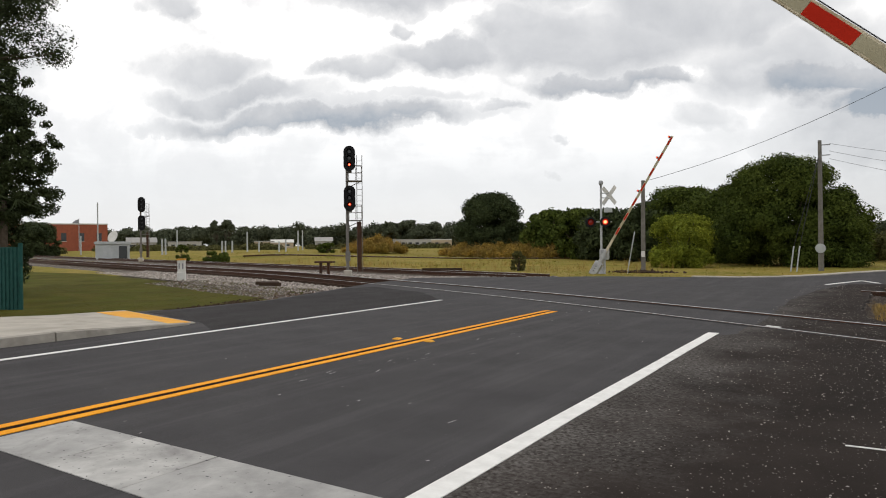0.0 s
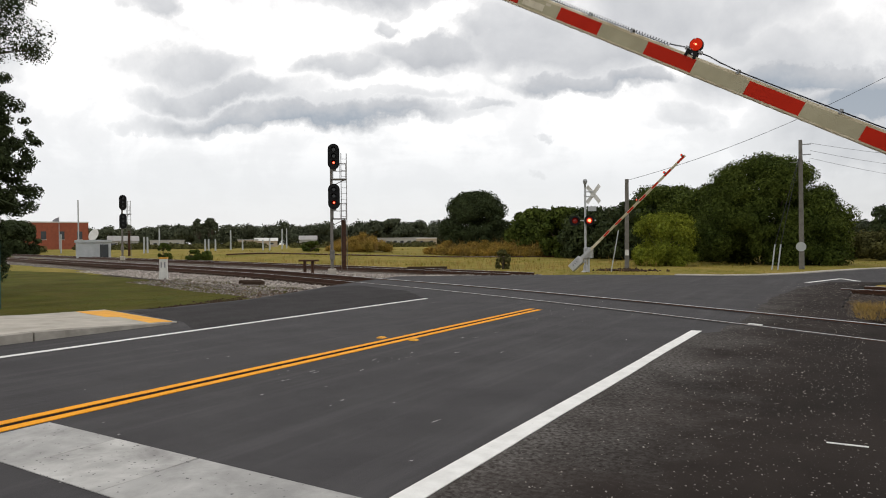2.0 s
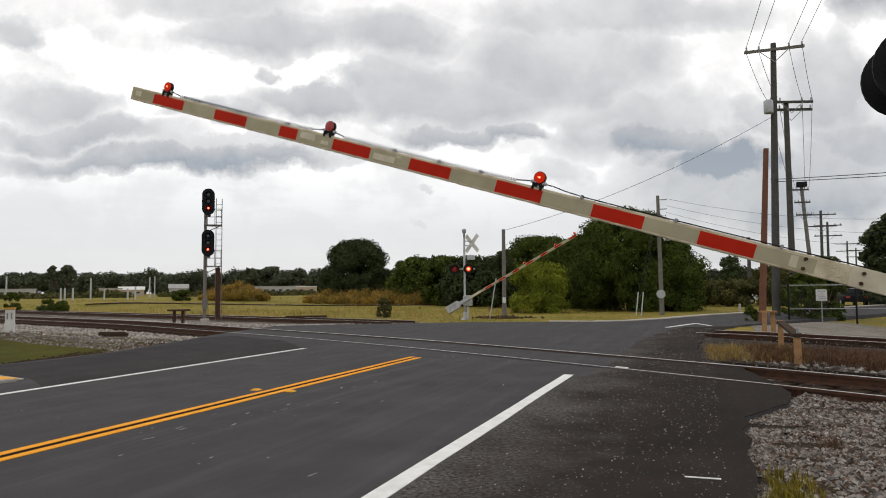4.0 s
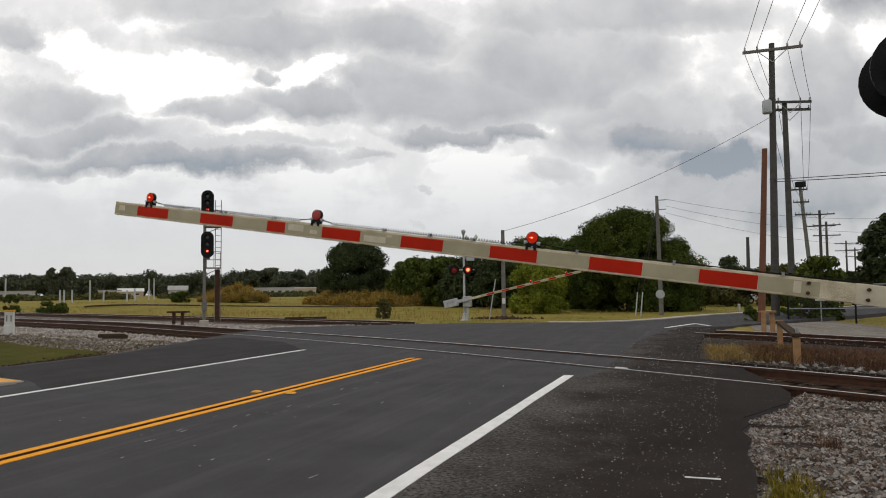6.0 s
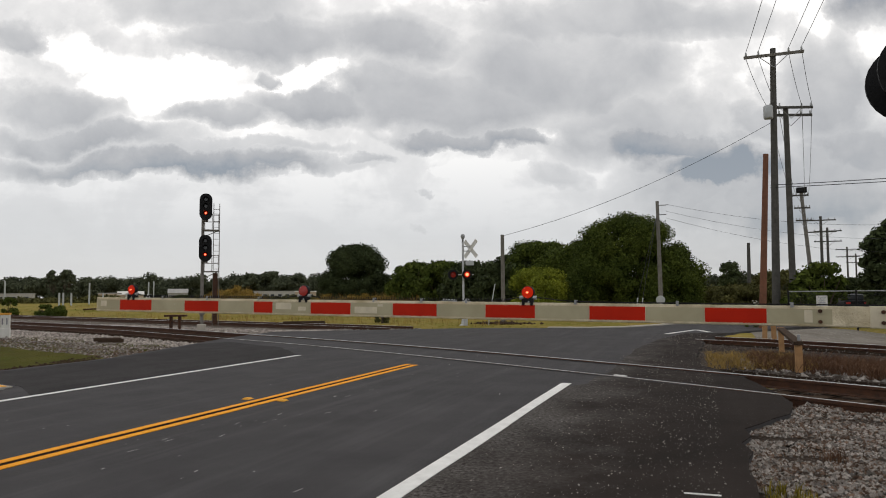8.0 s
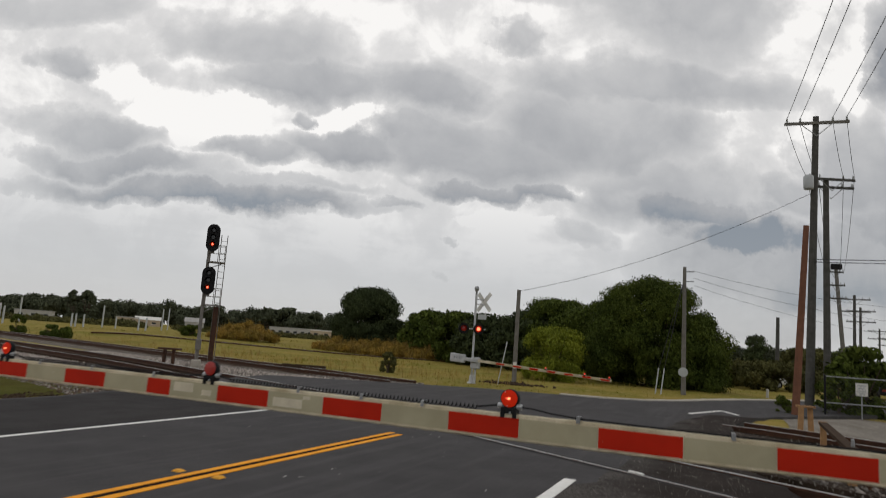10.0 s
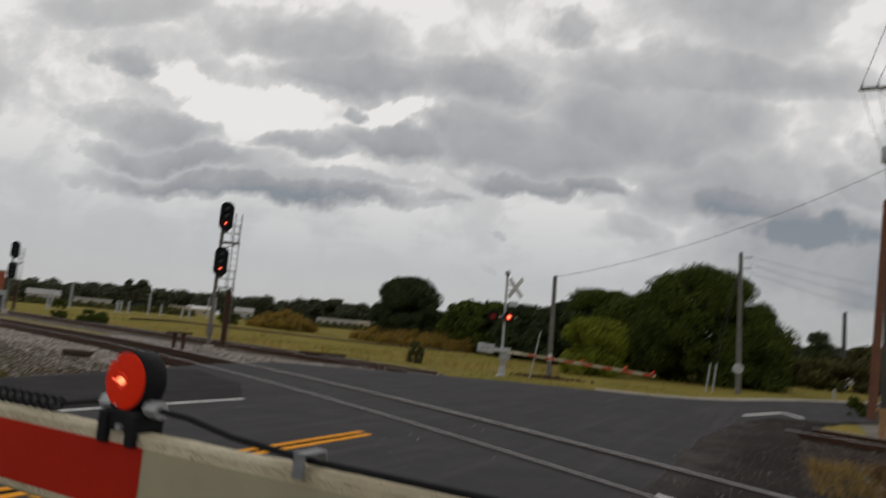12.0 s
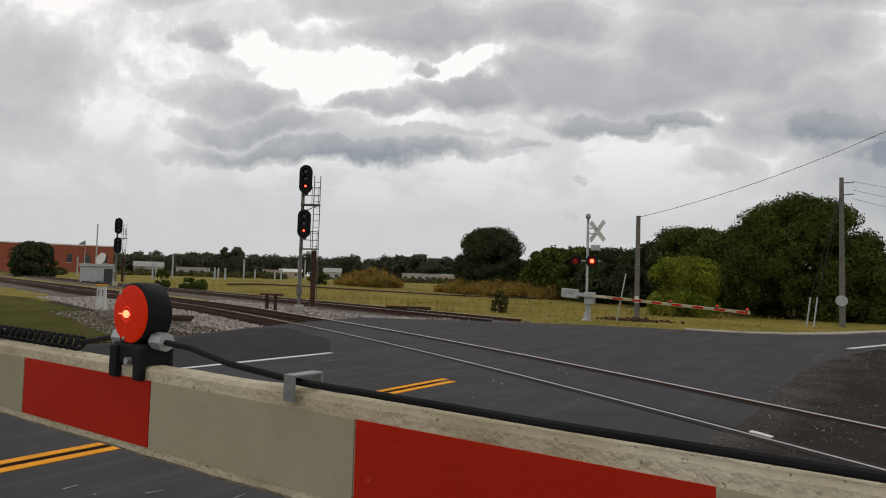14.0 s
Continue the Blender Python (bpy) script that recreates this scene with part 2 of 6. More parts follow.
BROWN_STONE = material("rust_stained_stone", (0.17, 0.115, 0.085), (0.07, 0.046, 0.034), 7, 0.9, bump=0.4, bump_scale=70, island=0.5)
TRACK_BED = material("rust_stained_bed", (0.075, 0.048, 0.034), (0.038, 0.025, 0.018), 12, 0.95, bump=1.0, bump_scale=26, speck=(0.22, 0.19, 0.165), speck_scale=22, speck_at=0.62)
TAR = material("dark_tar_strip", (0.022, 0.010, 0.005), (0.016, 0.009, 0.006), 5, 0.85, bump=0.3, bump_scale=90)
PALE_WALL = material("dull_pale_wall", (0.44, 0.43, 0.40), (0.34, 0.33, 0.31), 0.6, 0.85)
DIRT = material("gravel_bed", (0.085, 0.068, 0.054), (0.15, 0.13, 0.112), 16, 0.95, bump=1.0, bump_scale=26, speck=(0.42, 0.4, 0.38), speck_scale=20, speck_at=0.58, stain=0.5, stain_scale=0.6)
GRASS = material("mown_grass", (0.135, 0.142, 0.018), (0.31, 0.225, 0.06), 0.24, 0.95, bump=1.0, bump_scale=22, speck=(0.29, 0.22, 0.08), speck_scale=4, speck_at=0.56, stain=0.4, stain_scale=0.13, detail=9.0)
BLADE = material("grass_blades", (0.15, 0.155, 0.02), (0.31, 0.225, 0.06), 0.24, 0.9, island=0.3)
DRY_BLADE = material("dry_grass_blades", (0.36, 0.24, 0.07), (0.21, 0.14, 0.05), 0.9, 0.9, island=0.4)
WEED_BLADE = material("yellow_green_weeds", (0.26, 0.20, 0.03), (0.14, 0.12, 0.02), 3, 0.9, island=0.4)
BROWN_BLADE = material("brown_weeds", (0.15, 0.085, 0.05), (0.085, 0.045, 0.03), 0.9, 0.9, island=0.4)
LEAF = material("oak_leaves", (0.078, 0.098, 0.018), (0.036, 0.054, 0.012), 0.5, 0.8, island=0.5)
LEAF_DARK = material("dark_leaves", (0.054, 0.068, 0.028), (0.030, 0.041, 0.019), 0.4, 0.78, island=0.45)
LEAF_LIGHT = material("young_leaves", (0.21, 0.23, 0.024), (0.11, 0.14, 0.02), 0.6, 0.8, island=0.4)
LEAF_DRY = material("ochre_leaves", (0.36, 0.22, 0.045), (0.19, 0.145, 0.035), 0.5, 0.85, island=0.4)
LEAF_FAR = material("distant_leaves", (0.092, 0.102, 0.062), (0.052, 0.062, 0.040), 0.05, 0.9, island=0.4)
BARK = material("bark", (0.11, 0.085, 0.065), (0.06, 0.048, 0.038), 9, 0.95, bump=0.8, bump_scale=20)
POLE_WOOD = material("weathered_pole_wood", (0.20, 0.19, 0.172), (0.125, 0.118, 0.105), 5, 0.9, bump=0.5, bump_scale=24)
POLE_DARK = material("dark_pole_wood", (0.10, 0.098, 0.09), (0.062, 0.06, 0.055), 5, 0.9, bump=0.5, bump_scale=24)
POLE_RED = material("red_brown_pole_wood", (0.20, 0.095, 0.06), (0.13, 0.065, 0.045), 4, 0.9, bump=0.5, bump_scale=24)
POST_WOOD = material("tan_post_wood", (0.42, 0.25, 0.12), (0.27, 0.155, 0.08), 7, 0.85, bump=0.4, bump_scale=30)
WIRE = material("wire", (0.05, 0.05, 0.055), (0.035, 0.035, 0.04), 5, 0.6)
ALUMINIUM = material("dull_aluminium", (0.52, 0.53, 0.54), (0.38, 0.39, 0.4), 6, 0.5, metal=0.55, bump=0.15, bump_scale=50, stain=0.3, stain_scale=3)
GALV = material("galvanised_steel", (0.36, 0.37, 0.38), (0.25, 0.255, 0.26), 7, 0.55, metal=0.4, bump=0.15, bump_scale=60, stain=0.3, stain_scale=3)
MAST_GREY = material("weathered_mast", (0.23, 0.215, 0.195), (0.15, 0.135, 0.12), 5, 0.7, metal=0.2, bump=0.2, bump_scale=40, stain=0.4, stain_scale=2)
BLACK = material("black_paint", (0.010, 0.010, 0.011), (0.016, 0.016, 0.017), 8, 0.62, bump=0.1, bump_scale=60)
RUBBER = material("black_cable", (0.011, 0.011, 0.012), (0.020, 0.020, 0.021), 8, 0.7)
ARM_BODY = material("weathered_arm_edge", (0.72, 0.65, 0.49), (0.50, 0.42, 0.27), 5, 0.8, bump=0.5, bump_scale=80, speck=(0.24, 0.18, 0.11), speck_scale=110, speck_at=0.65, stain=0.35, stain_scale=10)
SHEET_RED = material("red_reflective_sheet", (0.51, 0.022, 0.006), (0.40, 0.016, 0.005), 3, 0.66, bump=0.06, bump_scale=90, speck=(0.42, 0.10, 0.06), speck_scale=30, speck_at=0.76, stain=0.12, stain_scale=4)
SHEET_WHITE = material("dull_white_reflective_sheet", (0.45, 0.41, 0.28), (0.37, 0.335, 0.22), 2.5, 0.66, bump=0.06, bump_scale=90, stain=0.22, stain_scale=3.2, speck=(0.55, 0.52, 0.40), speck_scale=14, speck_at=0.74)
PEELED = material("peeled_arm_patch", (0.66, 0.60, 0.46), (0.5, 0.45, 0.34), 9, 0.8)
RED_LENS = material("red_lens", (0.34, 0.012, 0.008), (0.22, 0.008, 0.006), 30, 0.3, coat=0.2, bump=0.2, bump_scale=60, emit=(1.0, 0.05, 0.02), emit_power=0.03)
RED_LIT = material("lit_red_lens", (0.26, 0.006, 0.003), (0.17, 0.004, 0.002), 40, 0.66, bump=0.3, bump_scale=80, emit=(1.0, 0.04, 0.004), emit_power=0.36)
RED_MID = material("lens_glow", (0.6, 0.02, 0.01), (0.5, 0.02, 0.01), 40, 0.42, emit=(1.0, 0.05, 0.012), emit_power=0.75)
RED_GLOW = material("glowing_red_bulb", (0.9, 0.1, 0.06), (0.9, 0.1, 0.06), 4, 0.3, emit=(1.0, 0.16, 0.08), emit_power=4.0)
RED_CORE = material("bulb_glare", (0.9, 0.4, 0.2), (0.9, 0.4, 0.2), 4, 0.66, emit=(1.0, 0.30, 0.12), emit_power=2.6)
WHITE_PAINT = material("white_paint", (0.74, 0.73, 0.69), (0.6, 0.59, 0.55), 3, 0.6, bump=0.1, bump_scale=30, stain=0.2, stain_scale=2)
GREY_PAINT = material("grey_paint", (0.46, 0.48, 0.49), (0.38, 0.4, 0.41), 2, 0.6, bump=0.1, bump_scale=30, stain=0.2)
BRICK_RED = material("red_brick_wall", (0.33, 0.105, 0.062), (0.25, 0.08, 0.05), 1.5, 0.9, bump=0.4, bump_scale=14)
ROOF_GREY = material("roof_metal", (0.40, 0.39, 0.37), (0.30, 0.29, 0.28), 1.0, 0.7)
TAN_WALL = material("tan_wall", (0.45, 0.37, 0.27), (0.37, 0.3, 0.22), 1.0, 0.85)
GLASS_DARK = material("dark_window", (0.03, 0.035, 0.04), (0.05, 0.055, 0.06), 1.0, 0.12)
TEAL = material("green_fence_fabric", (0.025, 0.10, 0.085), (0.015, 0.06, 0.055), 7, 0.7, bump=0.3, bump_scale=40)
YELLOW_CAP = material("yellow_cap", (0.75, 0.38, 0.06), (0.6, 0.3, 0.05), 5, 0.6)
BLUE = material("blue_ink", (0.2, 0.2, 0.22), (0.25, 0.25, 0.27), 5, 0.6)

DARK_APRON = material("dark_apron_asphalt", (0.037, 0.034, 0.034), (0.053, 0.050, 0.050), 1.6, 0.82, bump=0.5, bump_scale=110, speck=(0.18, 0.17, 0.16), speck_scale=48, speck_at=0.71, stain=0.4, stain_scale=0.35, streak=0.2)
LAWN = material("lawn", (0.064, 0.078, 0.010), (0.110, 0.092, 0.020), 0.7, 0.95, bump=1.0, bump_scale=30, stain=0.8, stain_scale=0.4, detail=9.0)
LAWN_BLADE = material("lawn_blades", (0.074, 0.090, 0.011), (0.125, 0.102, 0.022), 0.6, 0.9, island=0.4)
SOIL = material("gravelly_soil", (0.060, 0.044, 0.034), (0.026, 0.020, 0.016), 2.2, 0.95, bump=1.0, bump_scale=30, speck=(0.24, 0.22, 0.20), speck_scale=26, speck_at=0.60, stain=0.6, stain_scale=0.9)
YARD = material("pale_yard_gravel", (0.25, 0.23, 0.20), (0.17, 0.15, 0.125), 0.8, 0.95, bump=0.8, bump_scale=24, speck=(0.36, 0.33, 0.30), speck_scale=14, speck_at=0.6, stain=0.45, stain_scale=0.5)
LEAF_OLIVE = material("olive_leaves", (0.105, 0.10, 0.035), (0.06, 0.062, 0.025), 0.5, 0.85, island=0.4)


def dust(mat, x0, x1, tint):
    """Pale dust along the white line, thinning out away from it."""
    nt = mat.node_tree
    b = nt.nodes["Principled BSDF"]
    old = b.inputs["Base Color"].links[0].from_socket
    pos = nt.nodes.new("ShaderNodeTexCoord").outputs["Object"]
    xyz = nt.nodes.new("ShaderNodeSeparateXYZ")
    nt.links.new(pos, xyz.inputs[0])
    n = node(nt, "ShaderNodeTexNoise", Scale=0.9, Detail=8.0, Roughness=0.68)
    nt.links.new(pos, n.inputs["Vector"])
    grain = node(nt, "ShaderNodeTexNoise", Scale=26.0, Detail=4.0, Roughness=0.7)
    nt.links.new(pos, grain.inputs["Vector"])
    wob = math_node(nt, "ADD", xyz.outputs[0], math_node(nt, "MULTIPLY", math_node(nt, "SUBTRACT", n.outputs["Fac"], 0.5), 3.2))
    f = math_node(nt, "DIVIDE", math_node(nt, "SUBTRACT", x1, wob), x1 - x0, clamp=True)
    f = math_node(nt, "MULTIPLY", f, math_node(nt, "MULTIPLY", math_node(nt, "SUBTRACT", grain.outputs["Fac"], 0.36), 3.0, clamp=True))
    mx = nt.nodes.new("ShaderNodeMix")
    mx.data_type = "RGBA"
    nt.links.new(f, mx.inputs[0])
    nt.links.new(old, mx.inputs[6])
    mx.inputs[7].default_value = (*tint, 1)
    nt.links.new(mx.outputs[2], b.inputs["Base Color"])


dust(OLD_ASPHALT, 3.6, 4.8, (0.17, 0.16, 0.15))


# ---- building helpers ----
def part(name, bm, mat, parent=None, label="", smooth=False):
    me = bpy.data.meshes.new(name)
    bm.to_mesh(me)
    bm.free()
    me.materials.append(mat)
    if smooth:
        for p in me.polygons:
            p.use_smooth = True
    ob = new(name, me)
    ob.parent = parent
    if label:
        ob["label"] = label
    return ob


def thing(name, m, label, category, group="", kind=""):
    ob = new(name)
    ob.empty_display_size = 0.2
    ob.matrix_basis = m
    return tagged(ob, label, category, group, kind)


def box(bm, c, s, m=None, bevel=0.0):
    r = bmesh.ops.create_cube(bm, size=1, matrix=(m or Matrix()) @ Matrix.LocRotScale(c, None, s))
    if bevel:
        es = list({e for v in r["verts"] for e in v.link_edges})
        bmesh.ops.bevel(bm, geom=es, offset=bevel, segments=2, profile=0.5, affect="EDGES")
    return bm


def rod(bm, a, b, r0, r1=None, seg=10):
    a, b = Vector(a), Vector(b)
    d = b - a
    m = Matrix.Translation((a + b) / 2) @ d.to_track_quat("Z", "Y").to_matrix().to_4x4()
    bmesh.ops.create_cone(bm, cap_ends=True, segments=seg, radius1=r0, radius2=r0 if r1 is None else r1, depth=d.length, matrix=m)
    return bm


def lathe(bm, profile, seg=20, m=None):
    """Turns (radius, height) pairs round z."""
    m = m or Matrix()
    rings = [[bm.verts.new(m @ Vector((r * math.cos(2 * math.pi * i / seg), r * math.sin(2 * math.pi * i / seg), h))) for i in range(seg)] for r, h in profile]
    for a, b in zip(rings, rings[1:]):
        for i in range(seg):
            bm.faces.new((a[i], a[(i + 1) % seg], b[(i + 1) % seg], b[i]))
    if profile[0][0] > 1e-4:
        bm.faces.new(rings[0][::-1])
    if profile[-1][0] > 1e-4:
        bm.faces.new(rings[-1])
    return bm


def tube(bm, pts, r, seg=6):
    """One connected round tube along the points."""
    pts = [Vector(p) for p in pts]
    rings = []
    for i, p in enumerate(pts):
        d = (pts[min(i + 1, len(pts) - 1)] - pts[max(i - 1, 0)]).normalized()
        u = d.cross(Vector((0.13, 0.29, 0.95))).normalized()
        w = d.cross(u)
        rings.append([bm.verts.new(p + (u * math.cos(2 * math.pi * k / seg) + w * math.sin(2 * math.pi * k / seg)) * r) for k in range(seg)])
    for a, b in zip(rings, rings[1:]):
        for k in range(seg):
            bm.faces.new((a[k], a[(k + 1) % seg], b[(k + 1) % seg], b[k]))
    bm.faces.new(rings[0][::-1])
    bm.faces.new(rings[-1])
    return bm


def slab(bm, outline, z0, z1):
    """A flat plate with that outline, from z0 up to z1."""
    lo = [bm.verts.new((x, y, z0)) for x, y in outline]
    hi = [bm.verts.new((x, y, z1)) for x, y in outline]
    n = len(outline)
    bm.faces.new(hi)
    bm.faces.new(lo[::-1])
    for i in range(n):
        bm.faces.new((lo[i], lo[(i + 1) % n], hi[(i + 1) % n], hi[i]))
    bmesh.ops.recalc_face_normals(bm, faces=bm.faces)
    return bm


def B():
    return bmesh.new()


def raw_mesh(name, verts, faces, mat, parent=None):
    me = bpy.data.meshes.new(name)
    me.from_pydata([tuple(v) for v in verts], [], [tuple(f) for f in faces])
    me.materials.append(mat)
    ob = new(name, me)
    ob.parent = parent
    return ob


def smooth01(a, b, x):
    t = min(1.0, max(0.0, (x - a) / (b - a)))
    return t * t * (3 - 2 * t)


def track_y(x):
    """Centre line of the crossing track, a gentle curve that straightens out."""
    c = min(max(x, -20.0), 12.0)
    return 2.60 - 0.535 * c - 0.0061 * c * c + (-0.535 - 0.0122 * c) * (x - c)


def spare_y(x):
    """Centre line of the second track."""
    c = min(max(x, -20.0), 14.0)
    return 12.0 - 0.385 * c - 0.002 * c * c + (-0.385 - 0.004 * c) * (x - c)


def ground_z(x, y):
    """Height of the natural ground: level at the road, a little lower beyond, hollow under the ballast."""
    edge = 7.0 if y < 14.4 else 7.0 + (y - 14.4) * 0.577
    z = -0.07 - 0.10 * smooth01(13, 24, y) - 0.33 * smooth01(edge + 0.5, edge + 4.0, x) * smooth01(1, 6, y)
    z -= 0.10 * smooth01(-9, -14, x)
    z -= 0.12 * smooth01(5.0, 5.8, x) * smooth01(0.0, -3.0, y)
    z -= 0.20 * max(smooth01(3.6, 2.2, abs(y - track_y(x)) * 0.87), 0.6 * smooth01(3.2, 2.0, abs(y - spare_y(x)) * 0.92))
    z += 0.75 * smooth01(3, 14, y - spare_y(x)) * smooth01(-28, -60, x)
    return z


# ---- ground and road ----
def grid_line(lo, hi, near_lo, near_hi, step):
    v = [near_lo + i * step for i in range(int((near_hi - near_lo) / step) + 1)]
    d, x = step, v[-1]
    while x < hi:
        d *= 1.3
        x += d
        v.append(x)
    d, x = step, near_lo
    while x > lo:
        d *= 1.3
        x -= d
        v.insert(0, x)
    return v


gx, gy = grid_line(-2500, 2500, -26, 16, 0.6), grid_line(-2500, 3500, -16, 34, 0.6)
rng = np.random.default_rng(5)
gv = [(x, y, ground_z(x, y) + (rng.random() - 0.5) * (0.03 if abs(x) < 60 and abs(y) < 60 else 0)) for y in gy for x in gx]
nx = len(gx)
gf = [(j * nx + i, j * nx + i + 1, (j + 1) * nx + i + 1, (j + 1) * nx + i) for j in range(len(gy) - 1) for i in range(nx - 1)]
tagged(raw_mesh("ground", gv, gf, GRASS), "flat mown green and straw-coloured grass field", "grass field", kind="structure")

ROAD_RIGHT = [(6.4, -200), (6.3, -30), (6.1, -12), (6.02, -8.0), (6.05, -6.4), (6.08, -5.0), (6.62, -3.9), (6.75, -3.0), (6.35, -0.6), (6.1, 0.4), (5.62, 1.6),
              (5.52, 3.2), (5.58, 6.0), (5.65, 9.2), (6.1, 12.0), (6.95, 14.4), (10, 19.6), (16, 30), (35, 62), (95, 163)]
ROAD_LEFT = [(90, 166), (31, 66), (13, 35.5), (8.0, 27.2), (6.2, 24.2), (4.9, 21.4), (3.9, 18.9), (2.6, 16.8), (1.2, 15.8), (-1.5, 15.5), (-4.0, 14.9), (-7.8, 12.6),
             (-11.0, 10.6), (-10.2, 7.0), (-9.2, 3.9), (-8.3, 1.3), (-7.7, -0.8), (-7.6, -3.2), (-8.0, -4.3), (-4.86, -5.05), (-4.72, -6.5), (-4.72, -200)]
rr = random.Random(3)


def ragged(points, amount, step=0.35):
    out = []
    for a, b in zip(points, points[1:]):
        d = math.dist(a, b)
        n = max(1, int(min(d, 30) / step)) if d < 12 else 1
        for i in range(n):
            k = i / n
            w = amount if d < 12 and i else 0
            out.append((a[0] + (b[0] - a[0]) * k + rr.uniform(-w, w), a[1] + (b[1] - a[1]) * k + rr.uniform(-w, w)))
    return out + [points[-1]]


right_edge = ragged(ROAD_RIGHT, 0.06)
tagged(part("road", slab(B(), right_edge + ragged(ROAD_LEFT, 0.05), -0.35, 0.0), ASPHALT), "dark grey asphalt road across a level crossing", "road", kind="structure")
worn = [(3.70, -30.0)] + [(x + 0.004, y) for x, y in right_edge if -30 <= y <= 13.5]
worn += ragged([(5.0, 12.6), (4.3, 9.0), (4.0, 5.0), (4.05, 1.0), (3.95, -1.9), (3.70, -2.3), (3.70, -29.9)], 0.05)
tagged(part("shoulder", slab(B(), worn, -0.005, 0.003), OLD_ASPHALT), "worn dark asphalt shoulder sprinkled with loose grit", "road shoulder", kind="structure")
VERGE = [(-3.75, -5.6), (-3.75, 1.5), (-5.6, 3.4), (-8.6, 4.9), (-9.0, 3.9), (-8.1, 1.3), (-7.5, -0.8), (-7.4, -3.2), (-7.7, -4.2), (-4.8, -4.98)]
tagged(part("shoulder", slab(B(), ragged(VERGE, 0.03), -0.01, 0.003), DARK_APRON), "worn dark asphalt apron beside the kerb ramp", "road shoulder", kind="structure")


def stripe(name, x0, x1, y0, y1, mat, label, z=0.0065):
    n = max(2, int((y1 - y0) / 0.5)) if y1 - y0 < 60 else 90
    bm = B()
    pts_l, pts_r = [], []
    for i in range(n + 1):
        y = y0 + (y1 - y0) * i / n
        pts_l.append((x0 + rr.uniform(-0.006, 0.006), y))
        pts_r.append((x1 + rr.uniform(-0.006, 0.006), y))
    slab(bm, pts_l + pts_r[::-1], 0.001, z)
    return tagged(part(name, bm, mat), label, "road marking", kind="structure")


stripe("yellow_line", -0.16, -0.05, -90, 0.12, YELLOW_LINE, "yellow painted centre line on asphalt")
stripe("yellow_line", 0.05, 0.16, -90, 0.0, YELLOW_LINE, "yellow painted centre line on asphalt")
stripe("tar_strip", -0.046, 0.046, -90, -0.2, TAR, "dark tar strip between the yellow lines", z=0.004)
stripe("white_edge_line", -3.65, -3.54, -90, 1.35, WHITE_LINE, "thin white painted edge line on asphalt")
stripe("white_edge_line", 3.53, 3.69, -90, -1.95, WHITE_LINE, "white painted edge line on asphalt")
for x0, x1, tone in ((0.22, 1.12, WORN_LINE_B), (1.125, 2.02, WORN_LINE), (2.025, 3.5, WORN_LINE_B)):
    stripe("stop_line", x0, x1, -10.78, -10.08, tone, "wide worn white stop line panel")
bm = slab(B(), [(5.56, -7.652), (5.81, -7.635), (5.81, -7.613), (5.56, -7.63)], 0.003, 0.008)
tagged(part("survey_mark", bm, WHITE_LINE), "short white painted dash on the shoulder", "road marking", kind="structure")
bm = slab(B(), [(4.2, -0.72), (4.42, -0.86), (4.44, -0.79), (4.22, -0.65)], 0.003, 0.02)
tagged(part("survey_mark", bm, WHITE_LINE), "short white mark beside the rail", "road marking", kind="structure")
for pts in ([(4.33, 12.20), (4.47, 12.15), (5.38, 15.05), (5.24, 15.1)], [(5.26, 15.16), (5.40, 15.12), (5.92, 13.62), (5.78, 13.6)]):
    tagged(part("white_lane_line", slab(B(), pts, 0.001, 0.006), WHITE_LINE), "white lane line on the far side road", "road marking", kind="structure")
for x, y in ((-0.3, -4.95), (0.27, -4.93), (-0.3, -17), (0.27, -17)):
    t = thing("road_stud", pose(x, y, 0), "small raised yellow road stud", "road stud", "road studs")
    bm = B()
    bmesh.ops.create_cone(bm, cap_ends=True, segments=4, radius1=0.085, radius2=0.05, depth=0.02, matrix=Matrix.Translation((0, 0, 0.016)) @ Matrix.Rotation(radians(45), 4, "Z"))
    part("body", bm, YELLOW_PAD, t)

# pale scuffs and flecks on the asphalt
rs = random.Random(21)
sv, sf = [], []
for i in range(80):
    x = rs.gauss(1.0, 0.35) if i % 2 else rs.uniform(-3.3, 3.4)
    y, ln, w = rs.uniform(-11, 3), rs.choice((0.02, 0.03, 0.05, 0.12)), rs.uniform(0.005, 0.011)
    lean = rs.uniform(-0.3, 0.3) * ln
    n = len(sv)
    sv += [(x - w, y, 0.004), (x + w, y + w, 0.004), (x + w * 0.6 + lean, y + ln, 0.004), (x - w * 0.5 + lean, y + ln * 0.9, 0.004)]
    sf.append((n, n + 1, n + 2, n + 3))
tagged(raw_mesh("scuffs", sv, sf, WORN_LINE_B), "small pale scuffs and paint flecks on asphalt", "road mark", kind="stuff")

# far kerb along the bend
bm = B()
kerb_line = [(-0.6, 15.75), (1.2, 15.95), (2.6, 16.95), (3.85, 19.0), (4.8, 21.5), (6.1, 24.3), (7.9, 27.3), (12.9, 35.6), (30.8, 66.2)]
for a, b in zip(kerb_line, kerb_line[1:]):
    d = Vector((b[0] - a[0], b[1] - a[1], 0))
    m = Matrix.Translation(((a[0] + b[0]) / 2, (a[1] + b[1]) / 2, 0)) @ Matrix.Rotation(math.atan2(d.y, d.x), 4, "Z")
    box(bm, (0, 0.1, -0.05), (d.length + 0.03, 0.5, 0.17), m)
tagged(part("kerb", bm, CONCRETE), "pale low concrete kerb along the road bend", "kerb", kind="structure")

